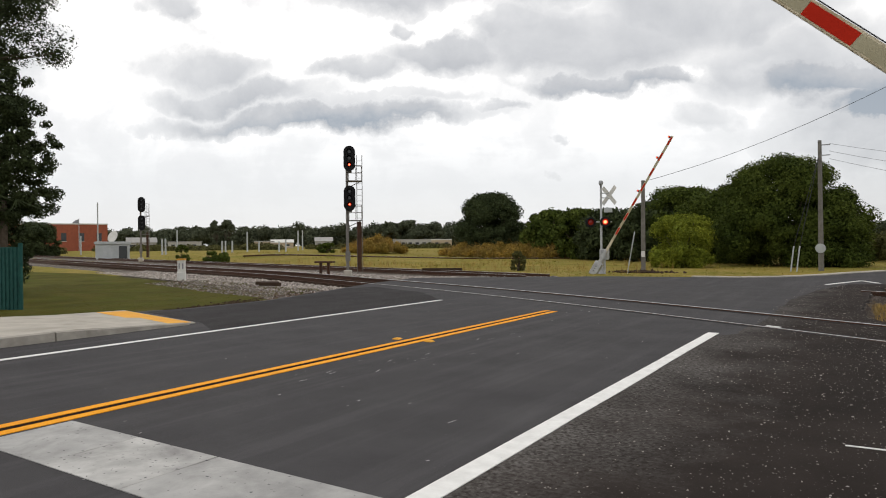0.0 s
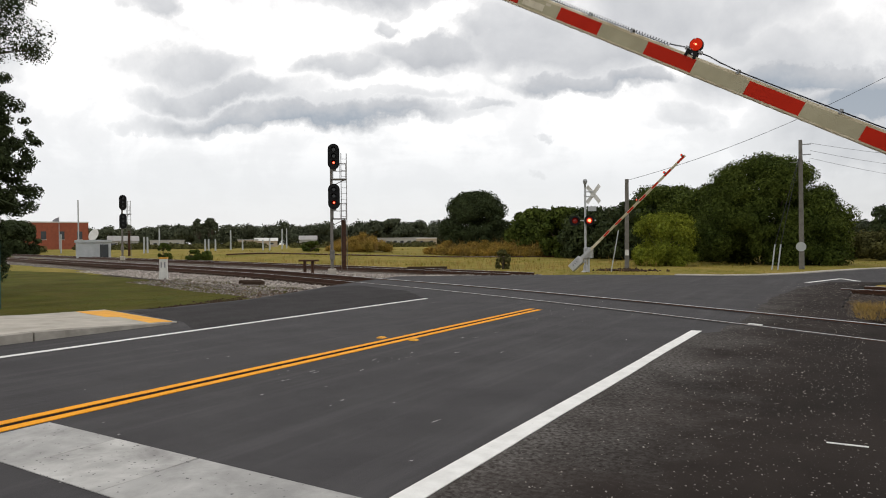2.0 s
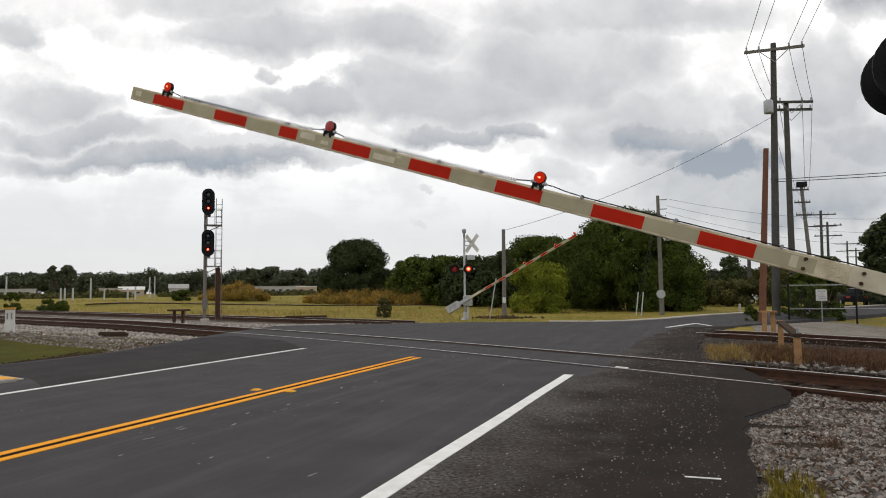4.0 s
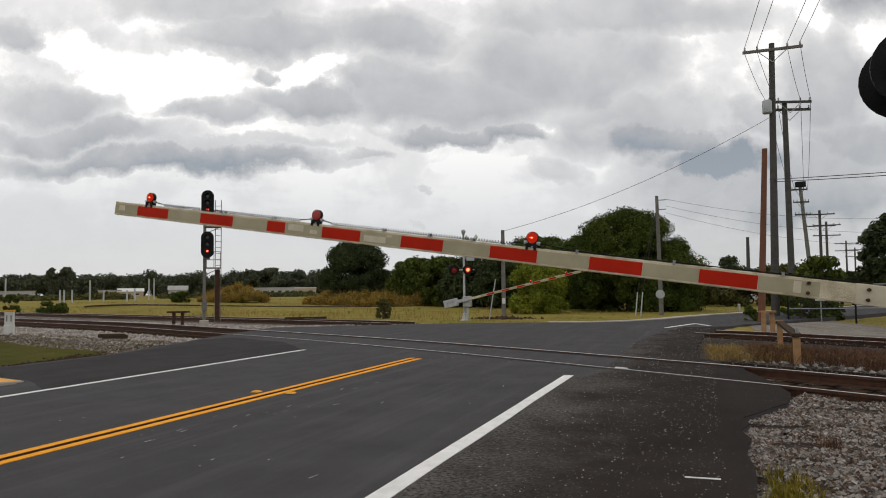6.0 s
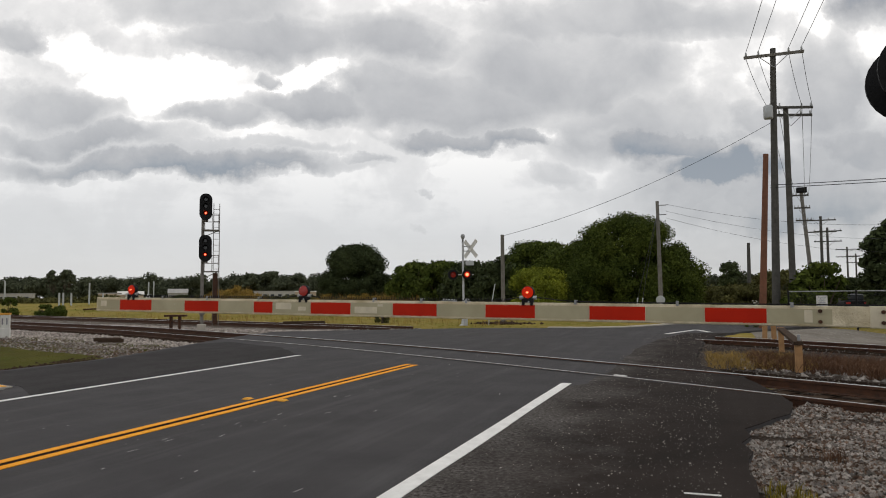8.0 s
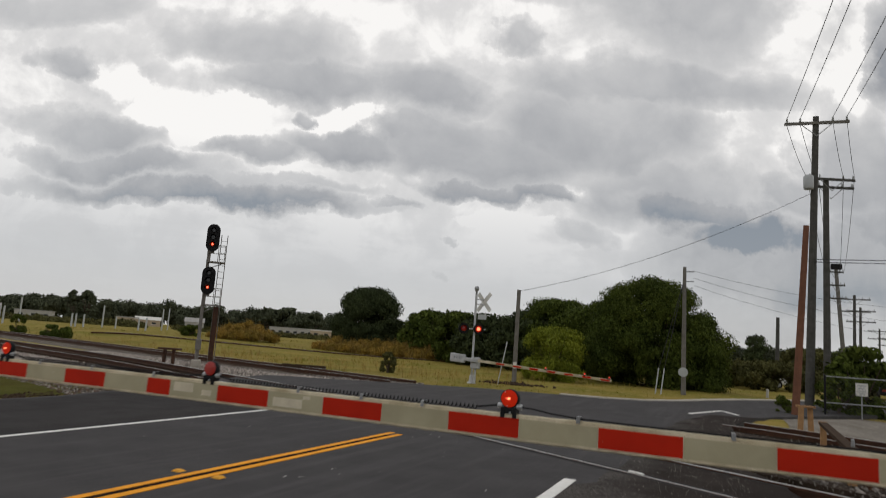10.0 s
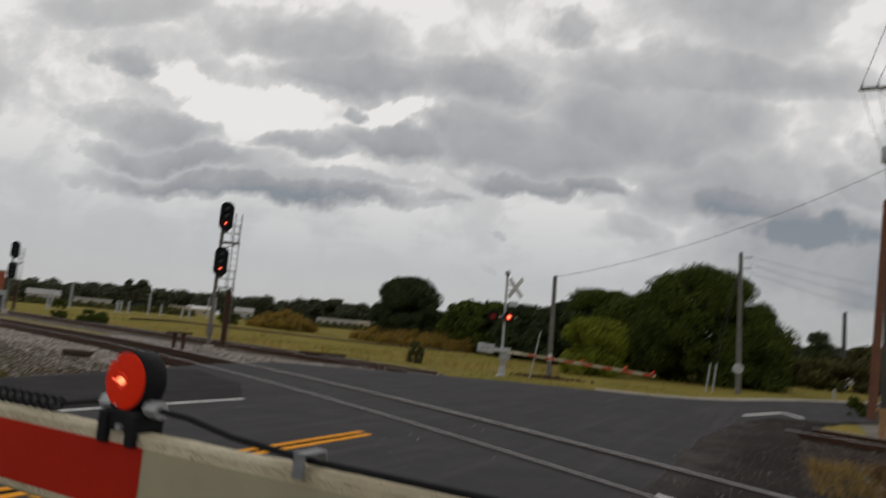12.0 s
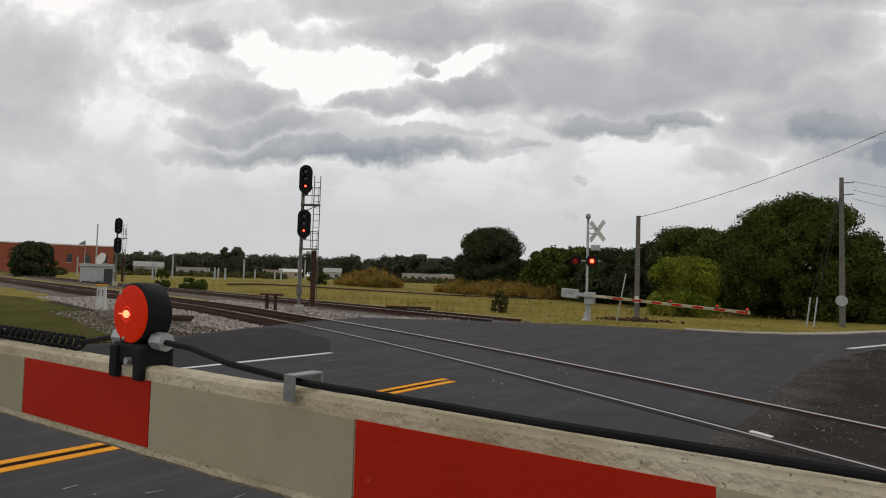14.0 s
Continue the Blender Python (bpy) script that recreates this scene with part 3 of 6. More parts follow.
# pavement with ramped end and kerb
bm = B()
prof = [(-60, 0.13), (-7.3, 0.13), (-5.9, 0.05), (-5.06, 0.012)]
rows_l = []
for y, z in prof:
    k = 1 if y > -5.9 else 0
    rows_l.append([bm.verts.new((x, y + (0.70 * (-4.86 - x) / 3.2 if k else 0), zz)) for x, zz in ((-4.90, z), (-8.4, z), (-8.4, -0.3), (-4.90, -0.3))])
for a, b in zip(rows_l, rows_l[1:]):
    for i in range(4):
        bm.faces.new((a[i], a[(i + 1) % 4], b[(i + 1) % 4], b[i]))
bm.faces.new(rows_l[-1])
bmesh.ops.recalc_face_normals(bm, faces=bm.faces)
pavement = tagged(part("pavement", bm, CONCRETE), "pale concrete pavement with a ramped end", "pavement", kind="structure")
bm = B()
slab(bm, [(-5.0, -5.72), (-4.95, -5.12), (-8.05, -4.44), (-8.3, -4.98)], -0.02, 0.03)
for v in bm.verts:
    if v.co.z > 0:
        v.co.z = 0.024 + 0.02 * (-5.0 - v.co.y if v.co.x > -6 else -4.4 - v.co.y)
tagged(part("tactile_strip", bm, YELLOW_PAD, None), "yellow tactile paving strip at the pavement's end", "tactile paving", kind="structure")
y = -5.3
while y > -40:
    ln = 2.35
    z1, z0 = (0.13 if y < -7 else 0.03 + max(0, -5.3 - y) * 0.06), (0.13 if y - ln < -7 else 0.10)
    bm = B()
    vs = [bm.verts.new(p) for p in ((-4.92, y, -0.2), (-4.72, y, -0.2), (-4.74, y, z1), (-4.92, y, z1 + 0.004), (-4.92, y - ln, -0.2), (-4.72, y - ln, -0.2), (-4.74, y - ln, z0), (-4.92, y - ln, z0 + 0.004))]
    for f in ((0, 1, 2, 3), (7, 6, 5, 4), (1, 0, 4, 5), (2, 1, 5, 6), (3, 2, 6, 7), (0, 3, 7, 4)):
        bm.faces.new([vs[i] for i in f])
    bmesh.ops.recalc_face_normals(bm, faces=bm.faces)
    part("kerb_stone", bm, KERB, pavement)
    y -= ln + 0.025


# ---- railway ----
RAIL_SECTION = [(-0.075, -0.172), (0.075, -0.172), (0.075, -0.158), (0.012, -0.14), (0.012, -0.05), (0.036, -0.042), (0.036, -0.005), (0.030, 0.0), (-0.030, 0.0), (-0.036, -0.005), (-0.036, -0.042), (-0.012, -0.05), (-0.012, -0.14), (-0.075, -0.158)]


def offset_path(fy, x0, x1, off, z, step=1.0):
    out, x = [], x0
    while x <= x1 + 1e-6:
        s = (fy(x + 0.05) - fy(x - 0.05)) / 0.1
        n = Vector((-s, 1, 0)).normalized()
        out.append((Vector((x, fy(x), z(x))) + n * off, n))
        x += step
    return out


def rail(fy, x0, x1, off, z, parent, shine=0.027):
    path = offset_path(fy, x0, x1, off, z)
    bm = B()
    rings = [[bm.verts.new(p + n * a + Vector((0, 0, b))) for a, b in RAIL_SECTION] for p, n in path]
    k = len(RAIL_SECTION)
    for a, b in zip(rings, rings[1:]):
        for i in range(k):
            bm.faces.new((a[i], a[(i + 1) % k], b[(i + 1) % k], b[i]))
    bm.faces.new(rings[0])
    bm.faces.new(rings[-1])
    bmesh.ops.recalc_face_normals(bm, faces=bm.faces)
    r = part("rail", bm, RUST, parent, "brown rusty steel rail")
    bm = B()
    rings = [[bm.verts.new(p + n * a + Vector((0, 0, b))) for a, b in ((-shine - 0.004, -0.004), (-shine, 0.003), (shine, 0.003), (shine + 0.004, -0.004))] for p, n in path]
    for a, b in zip(rings, rings[1:]):
        for i in range(3):
            bm.faces.new((a[i], b[i], b[i + 1], a[i + 1]))
    bmesh.ops.recalc_face_normals(bm, faces=bm.faces)
    part("running_surface", bm, RAIL_TOP, r, "polished running surface")


def near_z(x):
    return 0.012 + 0.06 * smooth01(-9, -22, x)


def far_z(x):
    return 0.032 + 0.08 * smooth01(-9, -22, x)


def spare_z(x):
    return 0.03 - 0.1 * smooth01(6, 12, x)


def sleepers(fy, ranges, z, parent, step=0.56):
    bm = box(B(), (0, 0, 0), (0.23, 2.6, 0.17))
    me = bpy.data.meshes.new("sleeper")
    bm.to_mesh(me)
    bm.free()
    me.materials.append(TIE_WOOD)
    for x0, x1 in ranges:
        x = x0
        while x < x1:
            s = (fy(x + 0.05) - fy(x - 0.05)) / 0.1
            ob = new("sleeper", me)
            ob.parent = parent
            ob.matrix_basis = pose(x, fy(x), z(x) - 0.262, 0, 0, math.degrees(math.atan(s)) + rr.uniform(-1.5, 1.5))
            x += step * math.cos(math.atan(s))


NEAR_RAIL = -0.91
track = thing("railway_track", pose(0, 0, 0), "railway track with rusty rails crossing the road", "railway track", kind="structure")
rail(track_y, -140, 60, NEAR_RAIL, near_z, track, 0.014)
rail(track_y, -140, 60, 0.74, far_z, track)
sleepers(track_y, ((-60, -9.4), (6.6, 26)), near_z, track)
spare = thing("railway_track", pose(0, 0, 0), "second rusty railway track ending at the road edges", "railway track", kind="structure")
for x0, x1 in ((-160, -6.4), (5.7, 60)):
    rail(spare_y, x0, x1, -0.752, spare_z, spare)
    rail(spare_y, x0, x1, 0.752, spare_z, spare)
sleepers(spare_y, ((-50, -7.2), (6.2, 24)), spare_z, spare)

yard_line = thing("railway_track", pose(0, 0, 0), "distant yard track beyond the field", "railway track", kind="structure")


def yard_y(x):
    """Centre line of the distant yard track."""
    return 71.0 + 0.55 * x


def yard_z(x):
    return ground_z(x, yard_y(x)) + 0.11


rail(yard_y, -56, -14, -0.75, yard_z, yard_line)
rail(yard_y, -56, -14, 0.75, yard_z, yard_line)
# flangeway grooves, their shade painted as flat black strips, and a trim of newer asphalt beside the rails on the
# crossing
for off, zf in ((NEAR_RAIL, near_z), (0.74, far_z)):
    for d in (-0.085, 0.085):
        bm = B()
        path = offset_path(track_y, -9.5, 6.4, off + d, zf, 0.5)
        rings = [[bm.verts.new((p + n * a).to_tuple()[:2] + (0.0075,)) for a in (-0.045, 0.045)] for p, n in path]
        for a, b in zip(rings, rings[1:]):
            bm.faces.new((a[0], b[0], b[1], a[1]))
        bmesh.ops.recalc_face_normals(bm, faces=bm.faces)
        tagged(part("flangeway", bm, RUBBER), "flat black strip painting the shaded groove beside the rail", "flangeway", kind="structure")


def bed(fy, x0, x1, half, top, name, label, side=0.4):
    bm = B()
    path = offset_path(fy, x0, x1, 0, lambda x: 0, 0.5 if x1 - x0 < 80 else 1.0)
    rings = []
    for p, n in path:
        gz = ground_z(p.x, p.y)
        ring = []
        for a, k in ((-half - side - 0.8, 0), (-half - side * 0.5 - 0.3, 0.45), (-half, 1), (-0.5, 1), (0.5, 1), (half, 1), (half + 0.5, 0.4), (half + 1.2, 0)):
            zt = top(p.x)
            ring.append(bm.verts.new(p + n * (a + rr.uniform(-0.12, 0.12)) + Vector((0, 0, gz - 0.08 + (zt - gz + 0.08) * k + rr.uniform(-0.02, 0.02)))))
        rings.append(ring)
    for a, b in zip(rings, rings[1:]):
        for i in range(7):
            bm.faces.new((a[i], b[i], b[i + 1], a[i + 1]))
    bmesh.ops.recalc_face_normals(bm, faces=bm.faces)
    ob = tagged(part(name, bm, DIRT), label, "ballast", kind="structure")
    ob.data.materials.append(TRACK_BED)
    for i, p in enumerate(ob.data.polygons):
        p.material_index = 1 if i % 7 in (2, 3, 4) else 0
    return ob


bed(track_y, -140, -9.0, 1.9, lambda x: near_z(x) - 0.25, "ballast_bed", "grey stone ballast bed under the track", 2.4)
bed(track_y, 6.3, 60, 2.1, lambda x: -0.19, "ballast_bed", "grey stone ballast bed under the track")
bed(spare_y, -160, -6.8, 1.5, lambda x: -0.15, "ballast_bed", "grey stone ballast bed under the second track")
bed(spare_y, 5.8, 60, 1.5, lambda x: -0.18 - 0.1 * smooth01(6, 12, x), "ballast_bed", "grey stone ballast bed under the second track")
gravel = slab(B(), ragged([(5.9, -30), (5.95, -12), (5.9, -8), (5.95, -5), (6.4, -3.4), (8, -3.6), (14, -7.5), (20, -12), (20, -30)], 0.05), -0.3, -0.075)
tagged(part("gravel_apron", gravel, SOIL), "bare gravel ground beside the road shoulder", "gravel", kind="structure")


xs = [5.1 + 0.8 * i for i in range(25)]
dirt = slab(B(), [(x, track_y(x) + 2.0) for x in xs] + [(x, spare_y(x) - 1.6) for x in xs[::-1]], -0.5, -0.035)
for v in dirt.verts:
    v.co.z -= 0.22 * smooth01(8.5, 13, v.co.x)
tagged(part("dirt_strip", dirt, SOIL), "brown dirt strip between the two tracks", "dirt", kind="structure")


def scatter_stones(name, label, spots, size, seed, mat=None):
    """Loose angular stones at the given (x, y, z) spots, joined."""
    g = np.random.default_rng(seed)
    base = np.array([(1, 0, 0), (-1, 0, 0), (0, 1, 0), (0, -1, 0), (0, 0, 1), (0, 0, -1)], float)
    tri = [(0, 2, 4), (2, 1, 4), (1, 3, 4), (3, 0, 4), (2, 0, 5), (1, 2, 5), (3, 1, 5), (0, 3, 5)]
    vs, fs = [], []
    for i, (x, y, z) in enumerate(spots):
        s = size * (0.55 + 1.15 * g.random() ** 2)
        v = base * (s * (0.7 + 0.6 * g.random(3))) + g.normal(0, 0.22 * s, (6, 3))
        a = g.random() * 6.28
        c, sn = math.cos(a), math.sin(a)
        v = np.stack([v[:, 0] * c - v[:, 1] * sn, v[:, 0] * sn + v[:, 1] * c, v[:, 2] * 0.75], 1) + (x, y, z)
        vs.extend(v.tolist())
        fs.extend([(p + i * 6, q + i * 6, r + i * 6) for p, q, r in tri])
    return tagged(raw_mesh(name, vs, fs, mat or STONE), label, "gravel", kind="stuff")


g = np.random.default_rng(11)
spots = []
while len(spots) < 34000:
    x, y = 5.95 + 5.5 * g.random() ** 1.5, -10 + 8.5 * g.random()
    if y < track_y(x) - 1.0 and (y > -5.0 or x > 6.0) and not (y > -5 and x < 6.1 + 0.35 * (y + 5)):
        furrow = noise.noise(Vector((x * 0.7, y * 2.0, 3.0))) + 0.6 * noise.noise(Vector((x * 2.2, y * 3.6, 8.0)))
        thin = max(0.0, -8.6 - y) * 0.9 + max(0.0, x - 9.3) * 0.7
        if furrow > -0.30 + 0.5 * (g.random() - 0.5) and g.random() > thin:
            spots.append((x, y, -0.070 + 0.035 * max(0.0, furrow)))
scatter_stones("ballast_stones", "loose grey ballast stones beside the road", [p for i, p in enumerate(spots) if i % 3], 0.0175, 1)
scatter_stones("ballast_stones", "loose brown stones among the grey ones", spots[::3], 0.0165, 7, BROWN_STONE)
spots = []
brown = []
while len(spots) < 13000:
    x = -9.0 - 26 * g.random() ** 1.4
    o = g.uniform(-4.9, 2.4)
    y = track_y(x) + o
    k = 1 if abs(o) < 1.9 else max(0, 1 - (abs(o) - 1.9) / (2.8 if o < 0 else 1.0))
    gz = ground_z(x, y)
    if abs(o) < 1.35:
        if g.random() < 0.35:
            brown.append((x, y, gz + (near_z(x) - 0.25 - gz) * k - 0.005))
        continue
    spots.append((x, y, gz + (near_z(x) - 0.25 - gz) * k + 0.012))
scatter_stones("ballast_stones", "pale grey ballast stones along the track", spots, 0.046, 2, PALE_STONE)
scatter_stones("ballast_stones", "rust-stained ballast stones between the rails", brown, 0.04, 6, BROWN_STONE)
spots = []
while len(spots) < 8000:
    if g.random() < 0.5:
        x = 6.4 + 10 * g.random()
        o = g.uniform(-2.4, 5.5)
        y = track_y(x) + o
        if o > 2.05 and y < spare_y(x) - 1.7:
            spots.append((x, y, -0.03 - 0.22 * smooth01(8.5, 13, x)))
            continue
    else:
        x = -6.6 - 24 * g.random() ** 1.3
        y = spare_y(x) + g.uniform(-2.6, 1.6)
    spots.append((x, y, ground_z(x, y) + (0.1 if x < 0 else 0.08)))
scatter_stones("ballast_stones", "grey and white ballast stones round the tracks", spots, 0.038, 3)
spots = [(3.85 + 2.0 * g.random() ** 0.7, -12 + 24 * g.random(), 0.004) for _ in range(4600)]
scatter_stones("road_grit", "fine pale grit scattered over the shoulder", [s for s in spots if s[0] < 5.9], 0.0060, 4)


# ---- plants ----
def blades(name, label, spots, height, width, mat, seed, lean=0.35):
    """Tufts of narrow grass blades at (x, y, z) spots."""
    g = np.random.default_rng(seed)
    vs, fs = [], []
    for x, y, z in spots:
        for _ in range(5):
            a, h = g.random() * 6.28, height * (0.5 + 0.8 * g.random())
            ox, oy = g.normal(0, height * 0.18, 2)
            lx, ly = g.normal(0, lean * h, 2)
            wx, wy = math.cos(a) * width, math.sin(a) * width
            k = len(vs)
            vs += [(x + ox - wx, y + oy - wy, z - 0.03), (x + ox + wx, y + oy + wy, z - 0.03), (x + ox + lx * 0.4 + wx * 0.7, y + oy + ly * 0.4 + wy * 0.7, z + h * 0.6), (x + ox + lx * 0.4 - wx * 0.7, y + oy + ly * 0.4 - wy * 0.7, z + h * 0.6), (x + ox + lx, y + oy + ly, z + h)]
            fs += [(k, k + 1, k + 2, k + 3), (k + 3, k + 2, k + 4)]
    return tagged(raw_mesh(name, vs, fs, mat), label, "grass", kind="stuff")


def leaf_mesh(name, clumps, leaf, mat, parent, seed, density=1.0, droop=0.0):
    """Small folded leaves in clumps (x, y, z, radius)."""
    g = np.random.default_rng(seed)
    V, F = [], []
    base = 0
    for x, y, z, r in clumps:
        n = max(12, int(density * 26 * (r / leaf) ** 1.55))
        d = g.normal(0, 1, (n, 3))
        d /= np.linalg.norm(d, axis=1)[:, None]
        p = d * (r * g.random((n, 1)) ** 0.45 * (1 + 0.22 * np.maximum(0, g.normal(-0.3, 0.6, (n, 1))))) * (1, 1, 0.85) + (x, y, z)
        p[:, 2] -= droop * g.random(n) * r
        nrm = d + g.normal(0, 0.5, (n, 3))
        u = np.cross(nrm, g.normal(0, 1, (n, 3)))
        u /= np.linalg.norm(u, axis=1)[:, None]
        w = np.cross(nrm, u)
        w /= np.linalg.norm(w, axis=1)[:, None]
        s = leaf * (0.55 + 0.8 * g.random((n, 1)))
        quad = np.stack([p - u * s, p + w * s * 0.5, p + u * s, p - w * s * 0.5], 1).reshape(-1, 3)
        V.append(quad)
        F.append(np.arange(n * 4).reshape(-1, 4) + base)
        base += n * 4
    ob = raw_mesh(name, np.concatenate(V).tolist(), np.concatenate(F).tolist(), mat, parent)
    return ob


def tree(name, x, y, h, w, mat, seed, label, low=0.25, clumps=46, leaf=0.3, lumps=0.2, z0=None, density=1.0, category="tree"):
    g = np.random.default_rng(seed)
    gz = ground_z(x, y) if z0 is None else z0
    t = thing(name, pose(x, y, gz), label, category)
    bm = B()
    r = max(0.07, h * 0.028)
    fork = h * max(low, 0.18)
    rod(bm, (0, 0, -0.15), (r * 0.3, 0, fork), r * 1.25, r * 0.85)
    part("trunk", bm, BARK, t, "rough grey-brown trunk")
    zc, rz = h * (low + 1) / 2, h * (1 - low) / 2
    bm = B()
    for i in range(7):
        a = i * 0.9 + g.random()
        e = (math.cos(a) * w * 0.33, math.sin(a) * w * 0.33, zc + rz * (g.random() * 0.8 - 0.1))
        rod(bm, (r * 0.3, 0, fork * 0.9), e, r * 0.55, r * 0.15, 6)
    part("limbs", bm, BARK, t, "spreading limbs")
    cl = []
    for i in range(int(clumps * 1.25)):
        k, a = g.random(), g.random() * 6.283
        reach = math.sqrt(max(0.0, 1 - ((k - 0.34) / 0.66) ** 2)) if k > 0.34 else 0.84 + 0.16 * k / 0.34
        reach *= 0.55 * g.random() ** 0.5 if i % 5 == 0 else 0.80 + 0.16 * g.random() + 0.10 * noise.noise(Vector((a * 1.6, k * 4.0, seed)))
        rad = w * lumps * (0.5 + 0.75 * g.random()) * 0.75
        z = min(max(h * (low + (1 - low) * k), rad * 0.45), h - rad * 0.6)
        cl.append((math.cos(a) * (w * 0.5 - rad * 0.5) * reach, math.sin(a) * (w * 0.5 - rad * 0.5) * reach, z, rad))
    leaf_mesh("crown", cl, leaf, mat, t, seed + 100, density)["label"] = "leafy crown of uneven clumps"
    return t


# crown trees beyond the crossing
tree("broad_tree", 0.62, 36.60, 7.05, 9.0, LEAF, 1, "broad dark green tree with a dense domed crown", low=0.02, clumps=110, leaf=0.08, lumps=0.155)
tree("broad_tree", -3.01, 41.29, 5.7, 8.0, LEAF, 2, "dense dark green tree joined to its neighbour", low=0.02, clumps=70, leaf=0.10, lumps=0.17)
tree("broad_tree", 3.25, 36.0, 4.9, 5.6, LEAF, 3, "dense dark green tree at the end of a clump", low=0.02, clumps=60, leaf=0.085, lumps=0.20)
tree("broad_tree", -8.27, 47.39, 6.2, 7.6, LEAF, 4, "dark green tree in a row beyond the grass", low=0.02, clumps=60, leaf=0.12, lumps=0.18)
tree("broad_tree", -11.04, 46.68, 5.2, 6.6, LEAF_DARK, 5, "dark green tree in shade beyond the grass", low=0.02, clumps=60, leaf=0.19, lumps=0.18)
tree("light_shrub", -4.72, 31.79, 3.3, 4.5, LEAF_LIGHT, 6, "yellow-green leafy shrub before darker trees", low=0.02, clumps=46, leaf=0.07, lumps=0.185, category="shrub")
tree("broad_tree", -16.38, 53.41, 5.0, 8.0, LEAF_DARK, 7, "dark green tree in the row beyond the field", low=0.02, clumps=54, leaf=0.2)
tree("broad_tree", -21.38, 56.92, 5.3, 6.5, LEAF, 8, "mid green tree in the row beyond the field", low=0.02, clumps=54, leaf=0.21)
tree("broad_tree", -27.34, 62.03, 5.6, 6.5, LEAF, 9, "mid green tree in the row beyond the field", low=0.02, clumps=54, leaf=0.22)
tree("round_tree", -36.55, 64.17, 8.0, 9.6, LEAF_DARK, 210, "round dark green tree standing at the field's edge", low=0.02, clumps=140, leaf=0.14, lumps=0.16)
tree("broad_tree", 8.60, 81.89, 5.4, 4.6, LEAF_DARK, 12, "distant loose tree behind utility poles", low=0.25, clumps=26, leaf=0.22, density=0.6)
tree("broad_tree", 13.6, 71.47, 4.0, 7.0, LEAF_OLIVE, 13, "low loose scrubby tree behind utility poles", low=0.05, clumps=40, leaf=0.2, density=0.6, lumps=0.13)
tree("broad_tree", 19.17, 45.45, 6.9, 5.6, LEAF_DARK, 14, "tall dark tree beside a fenced yard", low=0.02, clumps=70, leaf=0.2, lumps=0.16)
tree("broad_tree", 23.13, 80.36, 3.0, 12.0, LEAF_DARK, 15, "low dark trees behind the yard", low=0.02, clumps=40, leaf=0.3, lumps=0.1)
tree("vine_bush", 10.79, 22.61, 2.9, 2.6, LEAF, 16, "yellow-green bush climbing a yard fence", low=0.02, clumps=30, leaf=0.13, category="bush", density=0.7)
tree("scrub", 6.21, 56.96, 2.1, 8.0, LEAF_OLIVE, 17, "low dull scrub at the road bend", low=0.02, clumps=60, leaf=0.12, lumps=0.11, category="scrub")
tree("scrub", 8.60, 48.90, 2.2, 8.0, LEAF_OLIVE, 18, "low dull scrub at the road bend", low=0.02, clumps=60, leaf=0.12, lumps=0.11, category="scrub")
tree("small_bush", -12.94, 24.57, 1.2, 0.95, LEAF_OLIVE, 19, "small dull green bush alone in the grass", low=0.02, clumps=26, leaf=0.055, lumps=0.22, category="bush")
tree("scrub", 9.67, 20.74, 1.7, 2.0, LEAF, 118, "dark green scrub along the yard fence", low=0.02, clumps=36, leaf=0.07, lumps=0.14, category="scrub")
tree("scrub", 10.60, 23.65, 2.0, 2.2, LEAF_OLIVE, 119, "dark olive scrub along the yard fence", low=0.02, clumps=36, leaf=0.07, lumps=0.14, category="scrub")
tree("small_bush", 7.61, 17.91, 0.75, 0.9, LEAF, 120, "small green bush at the foot of a pole", low=0.02, clumps=16, leaf=0.06, category="bush")
tree("small_bush", -59.5, 34.3, 1.9, 1.7, LEAF, 121, "dark green bush beyond the second track", low=0.02, clumps=24, leaf=0.1, category="bush")
tree("small_bush", -50.0, 31.2, 1.2, 3.0, LEAF, 122, "low green bush beyond the second track", low=0.02, clumps=30, leaf=0.1, lumps=0.14, category="bush")
tree("small_bush", -56.5, 54.5, 1.3, 3.0, LEAF, 123, "low green bush beside tawny brush", low=0.02, clumps=30, leaf=0.12, lumps=0.14, category="bush")

# tawny brush in the field
def brush(x, y, h, w, seed):
    """Overgrown tall grass and canes: many arching stems with leaves among them."""
    g = np.random.default_rng(seed)
    t = thing("brush", pose(x, y, ground_z(x, y)), "tawny overgrown brush in the field", "brush")
    sp = []
    for _ in range(200):
        a, r = g.random() * 6.28, g.random() ** 0.5
        sp.append((math.cos(a) * r * w / 2, math.sin(a) * r * w / 2, h * 0.5 * (1 - r * r) * g.random()))
    ob = blades("cane_growth", "", sp, h * 0.36, 0.025, DRY_BLADE, seed, 0.6)
    for key in ("label", "category", "kind"):
        if key in ob:
            del ob[key]
    ob.parent = t
    cl = [(math.cos(a) * r * w / 2, math.sin(a) * r * w / 2, h * (0.12 + 0.5 * (1 - r * r) * g.random()), h * 0.2) for a, r in ((g.random() * 6.28, g.random() ** 0.5) for _ in range(60))]
    leaf_mesh("foliage", cl, 0.11, LEAF_DRY, t, seed + 1, 0.8)


brush(-51.47, 59.05, 3.4, 7.5, 20)
brush(-55.04, 60.01, 2.4, 5, 21)
brush(-38.23, 60.90, 2.6, 7, 22)
brush(-34.13, 60.93, 3.0, 8, 23)
brush(-29.82, 60.88, 3.2, 8, 24)
brush(-26.23, 60.33, 2.6, 6, 25)

